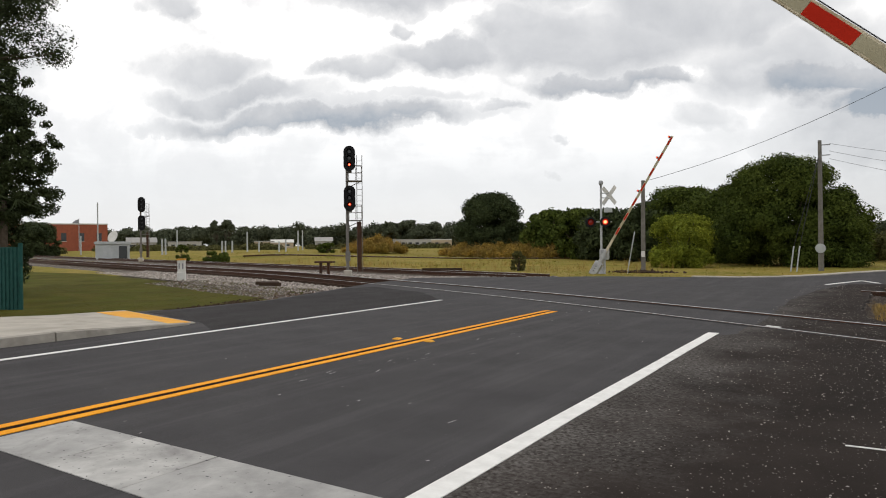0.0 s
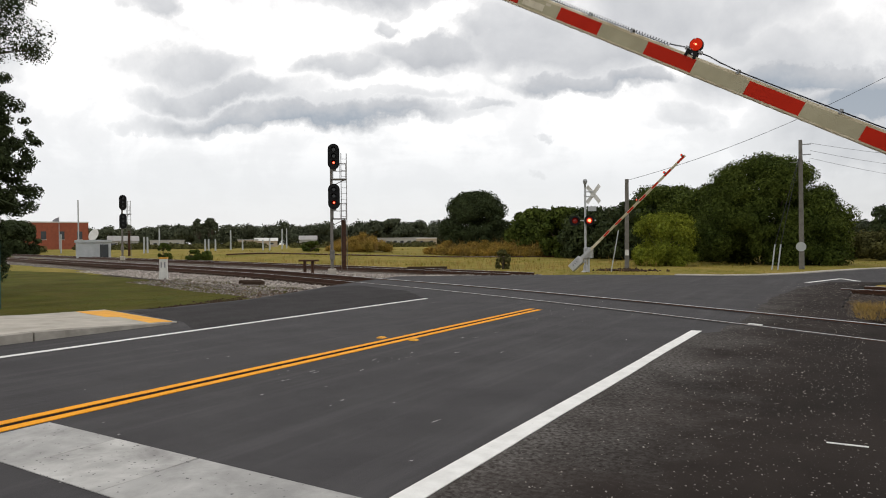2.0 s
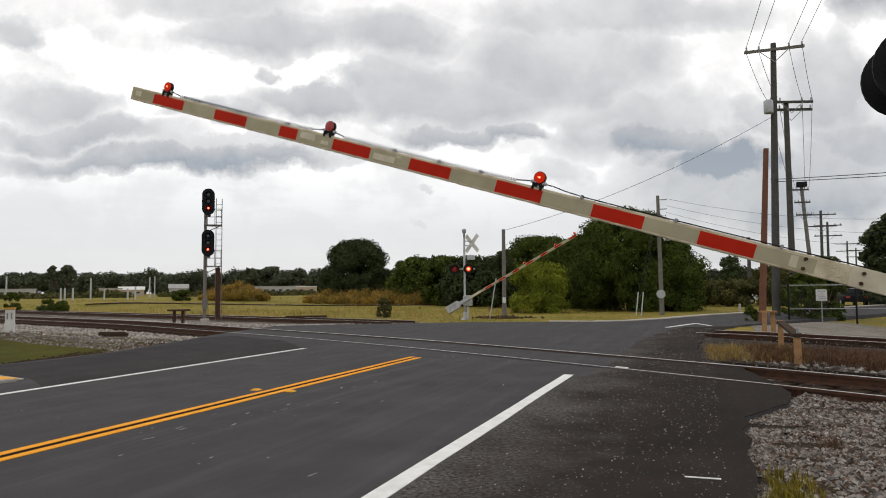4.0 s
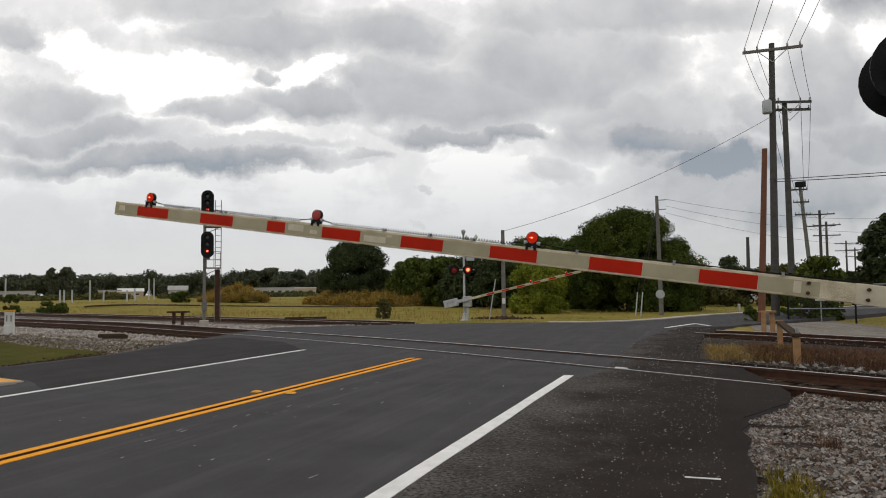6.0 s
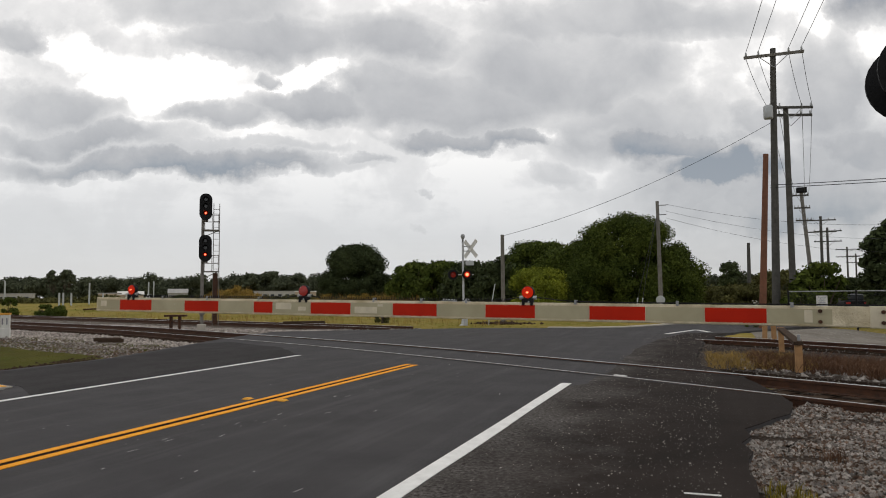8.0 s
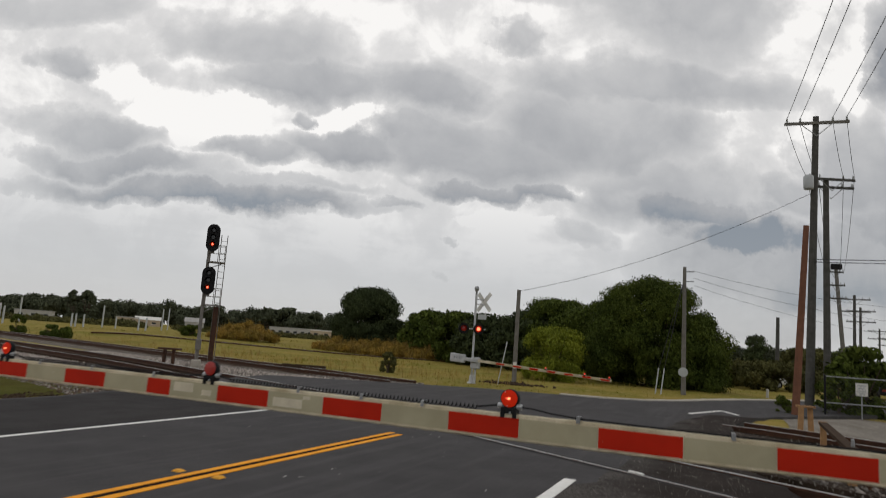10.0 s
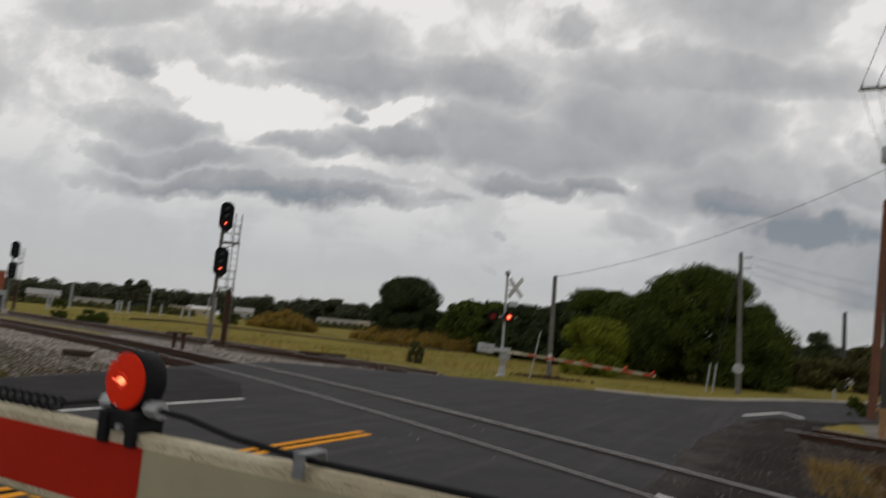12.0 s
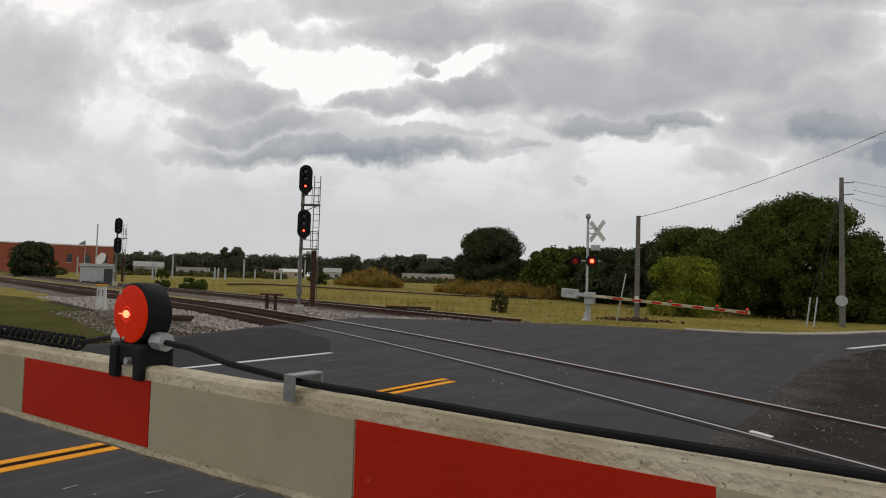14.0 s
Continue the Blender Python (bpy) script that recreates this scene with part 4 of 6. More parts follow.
tree("broad_tree", -131.15, 53.70, 6.6, 8.5, LEAF_DARK, 26, "dark green tree before a brick building", low=0.02, clumps=60, leaf=0.3)

# far woods along the horizon
g = np.random.default_rng(31)
cl = []
for i in range(1300):
    a = radians(-8 + 88 * g.random())
    d = 330 + 60 * g.random()
    hh = 8.6 + 2.6 * noise.noise(Vector((a * 9, 0.3, 0))) + 1.6 * g.random()
    cl.append((5.7 - math.sin(a) * d, -13 + math.cos(a) * d, hh * (0.25 + 0.72 * g.random()), 2.4 + 1.4 * g.random()))
tagged(leaf_mesh("far_woods", cl, 0.66, LEAF_FAR, None, 77, 1.0), "long dark line of distant woods", "woods", kind="stuff")

tree("distant_tree", -244.82, 186.04, 12.4, 6.4, LEAF_FAR, 60, "distant dark tree above the line of woods", low=0.02, clumps=40, leaf=0.6)
tree("distant_tree", -241.51, 190.14, 13.0, 7.4, LEAF_FAR, 61, "distant dark tree above the line of woods", low=0.02, clumps=40, leaf=0.6)
tree("distant_tree", -180.41, 247.28, 12.2, 19.2, LEAF_FAR, 62, "distant dark tree above the line of woods", low=0.02, clumps=44, leaf=0.7, lumps=0.15)
tree("distant_tree", -172.00, 253.09, 10.6, 14.4, LEAF_FAR, 63, "distant dark tree above the line of woods", low=0.02, clumps=44, leaf=0.7, lumps=0.15)
tree("distant_tree", -187.32, 242.20, 11.4, 14.4, LEAF_FAR, 64, "distant dark tree above the line of woods", low=0.02, clumps=44, leaf=0.7, lumps=0.15)


g = np.random.default_rng(33)
cl = []
for i in range(900):
    a = radians(2 + 62 * g.random())
    d = 170 + 80 * g.random()
    k = noise.noise(Vector((a * 22, 4.1, 0)))
    if k > -0.15:
        cl.append((5.7 - math.sin(a) * d, -13 + math.cos(a) * d, 0.2 + (0.5 + 1.5 * max(0, k)) * g.random(), 0.9 + 0.7 * g.random()))
tagged(leaf_mesh("far_scrub", cl, 0.35, LEAF_OLIVE, None, 78, 1.0), "patchy olive scrub along the distant yard", "scrub", kind="stuff")


# large trees that overhang the pavement, with a palm
def near_tree(x, y, label, seed, clumps, mat, trunk_h, leaf, density):
    t = thing("overhanging_tree", pose(x, y, ground_z(x, y)), label, "tree")
    bm = B()
    rod(bm, (0, 0, -0.2), (0.1, 0.1, trunk_h), 0.28, 0.16, 12)
    part("trunk", bm, BARK, t, "thick rough trunk")
    bm = B()
    for cx, cy, cz, r in clumps[::7]:
        rod(bm, (0.1, 0.1, trunk_h * 0.8), (cx, cy, cz), 0.035, 0.006, 6)
    part("limbs", bm, BARK, t, "thin spreading limbs")
    leaf_mesh("crown", clumps, leaf, mat, t, seed, density)["label"] = "dark loose foliage with gaps"


g = np.random.default_rng(8)
# clumps hang towards the road, along (0.84, 0.54)
hang = [(u * 0.84 + d * 0.5, u * 0.54 - d * 0.8, z, r) for u, d, z, r in ((-0.6 + 2.7 * k, g.normal(0, 0.7), 5.3 + 0.75 * k + g.random() * 3.2, 0.16 + 0.26 * g.random()) for k in (g.random() ** 1.5 for _ in range(360)))]
near_tree(-11.97, -6.14, "tall dark tree overhanging the lawn", 41, hang, LEAF_DARK, 7.2, 0.034, 0.2)
mass = []
while len(mass) < 420:
    u, d, z = -0.9 + 3.6 * g.random(), g.normal(0, 0.9), 0.3 + 8.4 * g.random()
    reach = 1.5 if z > 6.6 else 2.55 if z > 2.6 else 1.8
    if u < reach - 0.5 * g.random():
        mass.append((u * 0.84 + d * 0.5, u * 0.54 - d * 0.8, z, 0.16 + 0.2 * g.random()))
near_tree(-20.24, -2.58, "dense dark tree at the edge of the lawn", 42, mass, LEAF_DARK, 4.5, 0.06, 0.7)
palm = thing("palm", pose(-17.93, -2.27, -0.2), "cabbage palm with dark drooping fan leaves", "palm")
part("trunk", rod(B(), (-0.6, 0, -0.1), (-0.6, 0, 3.2), 0.17, 0.14, 12), BARK, palm)
bm = B()
for i in range(26):
    a, e = i * 2.4, radians(g.uniform(-35, 65))
    d = Vector((math.cos(a) * math.cos(e), math.sin(a) * math.cos(e), math.sin(e)))
    s = d.cross(Vector((0, 0, 1))).normalized()
    o = Vector((-0.6, 0, 3.25))
    for k in range(9):
        f = (k - 4) / 4
        q = o + d * 0.75
        tip = q + (d + s * f * 0.9).normalized() * 0.75 - Vector((0, 0, 0.25 + 0.1 * abs(f)))
        bm.faces.new([bm.verts.new(v) for v in (q - s * 0.02, q + s * 0.02, tip + s * 0.012, tip - s * 0.012)])
    rod(bm, o, o + d * 0.75, 0.012, 0.01, 5)
part("fronds", bm, LEAF_DARK, palm)

# mown lawn blades, taller weeds, dry tufts
g = np.random.default_rng(12)
sp = []
while len(sp) < 12000:
    x, y = -8 - 15 * g.random() ** 1.2, -7 + 13 * g.random()
    if y < track_y(x) - 5.6 + 1.2 * noise.noise(Vector((x * 0.9, y * 0.9, 5.0))) and (x < -9.0 or y > -3.0) and x < -8.9 - max(0, y) * 0.5:
        sp.append((x, y, ground_z(x, y)))
blades("lawn", "short mown green lawn grass", sp, 0.032, 0.004, LAWN_BLADE, 51)
vs, fs = [], []
for i in range(85):
    for k in range(46):
        x, y = -7.9 - 0.4 * i, -9.0 + 0.4 * k
        if y < track_y(x) - 5.7 and (x < -8.4 or y > -3.4) and x < -8.6 - max(0, y) * 0.5:
            n = len(vs)
            vs += [(a, b, ground_z(a, b) + 0.022) for a, b in ((x, y), (x + 0.4, y), (x + 0.4, y + 0.4), (x, y + 0.4))]
            fs.append((n, n + 1, n + 2, n + 3))
sv, sf = [], []
for i in range(110):
    for k in range(90):
        x, y = -7.5 - 0.2 * i, -5.0 + 0.2 * k
        if track_y(x) - 7.0 < y < track_y(x) - 3.6 and x < -7.6 - max(0, y + 1) * 0.42:
            n = len(sv)
            sv += [(a, b, ground_z(a, b) + 0.016) for a, b in ((x, y), (x + 0.2, y), (x + 0.2, y + 0.2), (x, y + 0.2))]
            sf.append((n, n + 1, n + 2, n + 3))
tagged(raw_mesh("soil_verge", sv, sf, SOIL), "bare brown soil between lawn and ballast", "soil", kind="structure")
verge = []
while len(verge) < 9000:
    x = -7.8 - 13 * g.random() ** 1.2
    y = track_y(x) - 3.4 - 3.4 * g.random() ** 1.5
    if x < -7.7 - max(0, y + 1) * 0.42:
        verge.append((x, y, ground_z(x, y) + 0.02))
scatter_stones("ballast_stones", "scattered grey stones on the bare soil", verge[:5500], 0.034, 8)
scatter_stones("ballast_stones", "scattered brown stones on the bare soil", verge[5500:], 0.03, 9, BROWN_STONE)
tufts = [p for i, p in enumerate(verge) if i % 6 == 0 and noise.noise(Vector((p[0] * 0.8, p[1] * 0.8, 2.0))) > 0.05]
blades("verge_tufts", "thin green tufts on the bare soil", tufts, 0.07, 0.004, LAWN_BLADE, 59, 0.5)


def between_tracks(x, y):
    """The ballasted ground between the two tracks, short of the road's edge."""
    return track_y(x) + 1.8 < y < spare_y(x) - 0.85 and (x < -11.2 or y > 12.75 + (x + 7.8) * 0.62)


sv, sf = [], []
for i in range(100):
    for k in range(80):
        x, y = -5.0 - 0.25 * i, 6.0 + 0.25 * k
        if between_tracks(x + 0.12, y + 0.12):
            n = len(sv)
            sv += [(a, b, ground_z(a, b) + 0.022) for a, b in ((x, y), (x + 0.25, y), (x + 0.25, y + 0.25), (x, y + 0.25))]
            sf.append((n, n + 1, n + 2, n + 3))
tagged(raw_mesh("ballast_ground", sv, sf, DIRT), "grey gravel ground between the two tracks", "ballast", kind="structure")
strip = []
while len(strip) < 12000:
    x, y = -5.5 - 23 * g.random() ** 1.2, 8 + 16 * g.random()
    if between_tracks(x, y):
        strip.append((x, y, ground_z(x, y) + 0.035))
scatter_stones("ballast_stones", "pale ballast stones before the second track", strip, 0.045, 10, PALE_STONE)
tagged(raw_mesh("lawn_ground", vs, fs, LAWN), "dark green lawn with worn soil patches", "lawn", kind="structure")
sp = [(x, y, ground_z(x, y)) for x, y in ((g.uniform(-60, 9), 17.0 + 45 * g.random() ** 1.6) for _ in range(3800)) if x < 3.0 + 0.55 * (y - 17) - 2 and y > 15.6 and y > spare_y(x) + 2]
blades("field_grass", "uneven straw and green field grass", sp, 0.06, 0.008, BLADE, 52)
sp = [(x, y, ground_z(x, y)) for x, y in ((g.uniform(-45, -4), 19 + 16 * g.random()) for _ in range(420)) if y > spare_y(x) + 2.2]
blades("tall_dry_grass", "tall dry straw-coloured grass", sp, 0.5, 0.008, DRY_BLADE, 53, 0.3)
sp = [(x, y, ground_z(x, y)) for x, y in ((g.uniform(-75, 2), 22 + 55 * g.random()) for _ in range(2600)) if y > spare_y(x) + 3 and x < 3 + 0.5 * (y - 17) - 4 and noise.noise(Vector((x * 0.12, y * 0.12, 1.7))) > 0.0]
blades("rough_grass", "patches of rough tawny and green grass", sp, 0.22, 0.012, BLADE, 57, 0.3)
sp = [(x, y, -0.03 - 0.22 * smooth01(8.5, 13, x)) for x, y in ((6.0 + 6.5 * g.random(), g.uniform(-1, 1)) for _ in range(2600)) for y in (track_y(x) + 4.0 + y * 1.5,)]
blades("verge_weeds", "brown and tawny weeds between the tracks", [s for s in sp if s[0] > 6.6], 0.2, 0.004, BROWN_BLADE, 54, 0.9)
blades("verge_grass", "tawny grass at the edge of the asphalt", [(5.75 + 1.9 * g.random(), 1.2 + 3.4 * g.random(), -0.03) for _ in range(520)], 0.13, 0.004, DRY_BLADE, 55, 0.9)
blades("weeds", "reddish dry weeds in the gravel", [(6.75 + g.normal(0, 0.06), -5.9 + g.normal(0, 0.12), -0.06) for _ in range(16)], 0.10, 0.003, BROWN_BLADE, 58, 0.6)
blades("weeds", "yellow-green weeds in the gravel", [(6.25 + g.normal(0, 0.09), -7.7 + g.normal(0, 0.28), -0.04) for _ in range(90)], 0.075, 0.004, WEED_BLADE, 56, 0.6)


# ---- far buildings ----
def building(x, y, turn, sx, sy, sz, wall, roof, label, gable=0.0, windows=0, door=False, name="building"):
    t = thing(name, pose(x, y, ground_z(x, y), 0, 0, turn), label, "building")
    part("wall", box(B(), (0, 0, sz / 2 - 0.1), (sx, sy, sz + 0.2)), wall, t)
    bm = B()
    if gable:
        vs = [bm.verts.new(v) for v in ((-sx / 2 - 0.3, -sy / 2 - 0.3, sz), (sx / 2 + 0.3, -sy / 2 - 0.3, sz), (sx / 2 + 0.3, sy / 2 + 0.3, sz), (-sx / 2 - 0.3, sy / 2 + 0.3, sz), (-sx / 2 - 0.3, 0, sz + gable), (sx / 2 + 0.3, 0, sz + gable))]
        for f in ((0, 1, 5, 4), (2, 3, 4, 5), (1, 2, 5), (3, 0, 4), (3, 2, 1, 0)):
            bm.faces.new([vs[i] for i in f])
        bmesh.ops.recalc_face_normals(bm, faces=bm.faces)
    else:
        box(bm, (0, 0, sz + 0.12), (sx + 0.3, sy + 0.3, 0.35), bevel=0.03)
    part("roof", bm, roof, t)
    for i in range(windows):
        wx = -sx / 2 + sx * (i + 0.5) / windows
        w = part("window", box(B(), (wx, -sy / 2, sz * 0.52), (min(1.4, sx / windows * 0.5), 0.12, sz * 0.3)), GLASS_DARK, t, "dark window")
        part("sill", box(B(), (wx, -sy / 2 - 0.05, sz * 0.36), (min(1.6, sx / windows * 0.55), 0.16, 0.1)), roof, w)
    if door:
        part("door", box(B(), (sx * 0.3, -sy / 2, 1.0), (1.0, 0.12, 2.0)), GLASS_DARK, t)
    return t


building(-209.92, 92.32, 62, 38, 14, 8.1, BRICK_RED, WHITE_PAINT, "low red brick building with a pale roof edge", windows=8)
building(-80.02, 38.43, 62, 4.0, 2.6, 2.3, GREY_PAINT, GREY_PAINT, "grey metal railway equipment hut", name="equipment_hut", door=True)
building(-213.37, 126.97, 60, 5.5, 5, 2.6, PALE_WALL, ROOF_GREY, "small white gabled house", gable=1.8, windows=2)
building(-212.89, 131.37, 60, 5.5, 5, 2.6, PALE_WALL, ROOF_GREY, "small white gabled house", gable=1.8, windows=2)
building(-228.54, 157.91, 50, 7.5, 5, 2.6, PALE_WALL, ROOF_GREY, "small white shed beyond the yard", windows=2)
building(-208.74, 182.18, 45, 8, 5, 2.8, TAN_WALL, ROOF_GREY, "low tan shed beyond the yard", windows=2)
building(-203.78, 187.50, 45, 9, 6, 2.4, TAN_WALL, WHITE_PAINT, "low tan shed with a pale gabled roof", gable=1.3, windows=2)
building(-188.15, 195.88, 42, 7, 6, 2.8, PALE_WALL, ROOF_GREY, "white shed with a pale gabled roof", gable=1.7, windows=2)
building(-154.84, 216.37, 35, 20, 8, 3.0, PALE_WALL, ROOF_GREY, "long low white building beyond the field", windows=7, door=True)
building(-141.00, 213.64, 35, 8, 6, 2.8, TAN_WALL, WHITE_PAINT, "low pale building beyond the field", windows=2)
building(-228.37, 158.09, 45, 12, 6, 2.8, PALE_WALL, ROOF_GREY, "white shed beyond the railway yard", windows=3)


def dish(x, y, z):
    t = thing("satellite_dish", pose(x, y, ground_z(x, y)), "round white satellite dish on a post", "dish")
    part("post", rod(B(), (0, 0, -0.2), (0, 0, z), 0.05), GALV, t)
    bm = lathe(B(), [(0.02, 0.0), (0.5, 0.06), (0.9, 0.22), (0.88, 0.24), (0.5, 0.09), (0.02, 0.03)], 24, Matrix.Translation((0, -0.1, z)) @ Matrix.Rotation(radians(70), 4, "X") @ Matrix.Rotation(radians(10), 4, "Y"))
    part("bowl", bm, WHITE_PAINT, t, "white bowl", True)


dish(-85.02, 41.76, 3.2)


# ---- poles and wires ----
def pole(name, x, y, top, lean_x, lean_y, r0, r1, mat, label, z0=None):
    gz = ground_z(x, y) if z0 is None else z0
    t = thing(name, pose(x, y, gz), label, "utility pole")
    part("shaft", rod(B(), (0, 0, -0.4), (lean_x, lean_y, top - gz), r0, r1, 14), mat, t, smooth=False)
    return t, gz


def crossarm(t, z, cx, cy, half, turn, mat=POLE_WOOD):
    m = Matrix.Translation((cx, cy, z)) @ Matrix.Rotation(radians(turn), 4, "Z")
    a = part("crossarm", box(B(), (0, -0.14, 0), (half * 2, 0.1, 0.14), m, 0.01), mat, t)
    for k in (-0.92, -0.5, 0.5, 0.92):
        part("insulator", lathe(B(), [(0.02, 0.07), (0.05, 0.1), (0.055, 0.14), (0.03, 0.16), (0.05, 0.2), (0.03, 0.26), (0.0, 0.27)], 10, m @ Matrix.Translation((half * k, -0.14, 0))), GREY_PAINT, a)
    bm = B()
    for k in (-1, 1):
        rod(bm, m @ Vector((half * 0.5 * k, -0.2, -0.05)), m @ Vector((0, -0.2, -0.65)), 0.02, 0.02, 6)
    part("brace", bm, GALV, t)


def wire(a, b, sag, r, label="thin sagging overhead wire", mat=WIRE, name="overhead_wire"):
    a, b = Vector(a), Vector(b)
    n = 16
    pts = [a.lerp(b, i / n) - Vector((0, 0, sag * 4 * (i / n) * (1 - i / n))) for i in range(n + 1)]
    return tagged(part(name, tube(B(), pts, r, 5), mat), label, "wire")


U1 = (8.87, 23.33)
U1_TOP = 13.48
t, gz = pole("utility_pole", U1[0], U1[1], U1_TOP, 0.38, 0.1, 0.20, 0.13, POLE_DARK, "tall dark wooden utility pole with a crossarm")
crossarm(t, U1_TOP - gz - 0.35, 0.38, 0.1, 1.35, 2)
bm = lathe(B(), [(0.0, 0), (0.2, 0.02), (0.22, 0.1), (0.22, 0.62), (0.16, 0.68), (0.0, 0.7)], 16, Matrix.Translation((0.02, -0.25, U1_TOP - gz - 3.6)))
part("transformer", bm, GREY_PAINT, t, "grey transformer can", True)
U2 = (10.34, 29.72)
U2_TOP = 12.10
t, gz = pole("utility_pole", U2[0], U2[1], U2_TOP, 0.05, 0.1, 0.19, 0.14, POLE_DARK, "wooden utility pole with paired crossarms")
crossarm(t, U2_TOP - gz - 0.1, 0.25, 0.1, 1.25, 20, POLE_DARK)
crossarm(t, U2_TOP - gz - 0.45, 0.25, 0.5, 1.25, 20, POLE_DARK)
RP = (7.78, 16.90)
RP_TOP = 7.01
pole("old_pole", RP[0], RP[1], RP_TOP, 0.42, 0.0, 0.14, 0.10, POLE_RED, "leaning red-brown bare wooden pole")
U3 = (15.22, 58.34)
U3_TOP = 11.05
t, gz = pole("utility_pole", U3[0], U3[1], U3_TOP, -0.75, 0.0, 0.2, 0.15, POLE_WOOD, "grey utility pole with dark hardware on top")
for k in range(3):
    crossarm(t, U3_TOP - gz - 0.5 - k * 1.2, -0.85 + 0.1 * k, 0, 0.7, 10, POLE_DARK)
part("hood", box(B(), (-0.72, -0.1, U3_TOP - gz), (0.9, 0.5, 0.5), None, 0.05), BLACK, t, "dark pole-top box")
t, gz = pole("utility_pole", 18.73, 78.05, 10.45, 0.1, 0, 0.2, 0.14, POLE_DARK, "distant dark utility pole along the tracks")
crossarm(t, 10.45 - gz - 0.5, 0.1, 0, 1.6, 5, POLE_DARK)
crossarm(t, 10.45 - gz - 1.9, 0.1, 0, 1.6, 5, POLE_DARK)
t, gz = pole("utility_pole", 21.29, 90.81, 10.13, 0.1, 0, 0.2, 0.14, POLE_DARK, "distant dark utility pole along the tracks")
crossarm(t, 10.13 - gz - 0.5, 0.1, 0, 1.7, 5, POLE_DARK)
crossarm(t, 10.13 - gz - 1.9, 0.1, 0, 1.7, 5, POLE_DARK)
t, gz = pole("utility_pole", 31.10, 134.81, 9.96, 0.1, 0, 0.2, 0.14, POLE_DARK, "distant dark utility pole along the tracks")
crossarm(t, 9.96 - gz - 0.5, 0.1, 0, 2.0, 5, POLE_DARK)
crossarm(t, 9.96 - gz - 1.9, 0.1, 0, 2.0, 5, POLE_DARK)
t, gz = pole("utility_pole", 36.03, 154.25, 9.55, 0.1, 0, 0.2, 0.14, POLE_DARK, "distant dark utility pole along the tracks")
crossarm(t, 9.55 - gz - 0.5, 0.1, 0, 2.0, 5, POLE_DARK)
crossarm(t, 9.55 - gz - 1.9, 0.1, 0, 2.0, 5, POLE_DARK)
t, gz = pole("utility_pole", 9.56, 56.86, 6.12, 0.1, 0, 0.2, 0.14, POLE_DARK, "distant dark utility pole along the tracks")
P1 = (-4.89, 23.6)
t, gz = pole("utility_pole", P1[0], P1[1], 4.82, 0.02, 0, 0.13, 0.10, POLE_WOOD, "short grey wooden pole with a small meter box")
bm = box(B(), (0.05, -0.16, 0.98), (0.17, 0.12, 0.32), None, 0.015)
part("meter_box", bm, WHITE_PAINT, t, "white meter box")
P2 = (3.33, 27.89)
P2_TOP = 6.79
t, gz = pole("utility_pole", P2[0], P2[1], P2_TOP, -0.05, 0, 0.14, 0.09, POLE_WOOD, "slim grey utility pole with a round pale sign")
part("sign_disc", rod(B(), (-0.02, -0.2, 1.05 - gz), (-0.02, -0.16, 1.05 - gz), 0.25, 0.25, 24), GREY_PAINT, t, "round pale metal disc")
for k in (0.0, 0.55):
    part("bracket", box(B(), (0.22, 0, P2_TOP - gz - 0.25 - k), (0.45, 0.05, 0.05)), GALV, t)
for ex, ey in ((-1.25, -0.9), (-0.95, -1.1)):
    wire((P2[0] - 0.04, P2[1], P2_TOP - 0.6), (P2[0] + ex, P2[1] + ey, gz + 1.2), 0.0, 0.013, "thin straight guy wire to the ground", name="guy_wire")
    t = thing("guy_guard", pose(P2[0] + ex, P2[1] + ey, gz), "slanting pale plastic guy guard", "guy guard")
    part("tube", rod(B(), (-0.12, -0.1, -0.1), (0.03, 0.03, 1.35), 0.035), GREY_PAINT, t)
t = thing("guy_guard", pose(-5.07, 21.30, -0.3), "slanting pale guy guard beside the pole", "guy guard")
part("tube", rod(B(), (0, 0, 0), (0.42, 0, 2.3), 0.03), GREY_PAINT, t)

# wires
wire((U1[0] + 0.2, U1[1], U1_TOP - 3.7), (P1[0], P1[1], 4.75), 0.55, 0.011)
for k in (-0.92, -0.5, 0.5, 0.92):
    wire((U1[0] + 0.38 + 1.35 * k, U1[1] - 0.14, U1_TOP - 0.12), (U1[0] + 1.3 + 0.75 * k, U1[1] - 46, U1_TOP + 0.6), 0.8, 0.013)
    wire((U1[0] + 0.38 + 1.35 * k, U1[1] - 0.14, U1_TOP - 0.45), (U2[0] + 0.3 + 1.2 * k, U2[1], U2_TOP - 0.1), 0.25, 0.012)
    wire((U2[0] + 0.3 + 1.2 * k, U2[1] + 0.2, U2_TOP - 0.1), (U3[0] - 0.8 + 0.7 * k, U3[1], U3_TOP - 0.6), 0.7, 0.014)
for k in (0, 1, 2):
    wire((P2[0] + 0.4, P2[1], P2_TOP - 0.2 - 0.4 * k), (U1[0] + 14, U1[1] + 16 + 3 * k, P2_TOP - 0.6 - 0.9 * k), 0.9, 0.008)
for k in (0, 1):
    wire((U1[0], U1[1], 6.66 - 0.12 * k), (U1[0] + 19, U1[1] - 9, 6.66 - 0.75 - 0.2 * k), 0.2, 0.018)


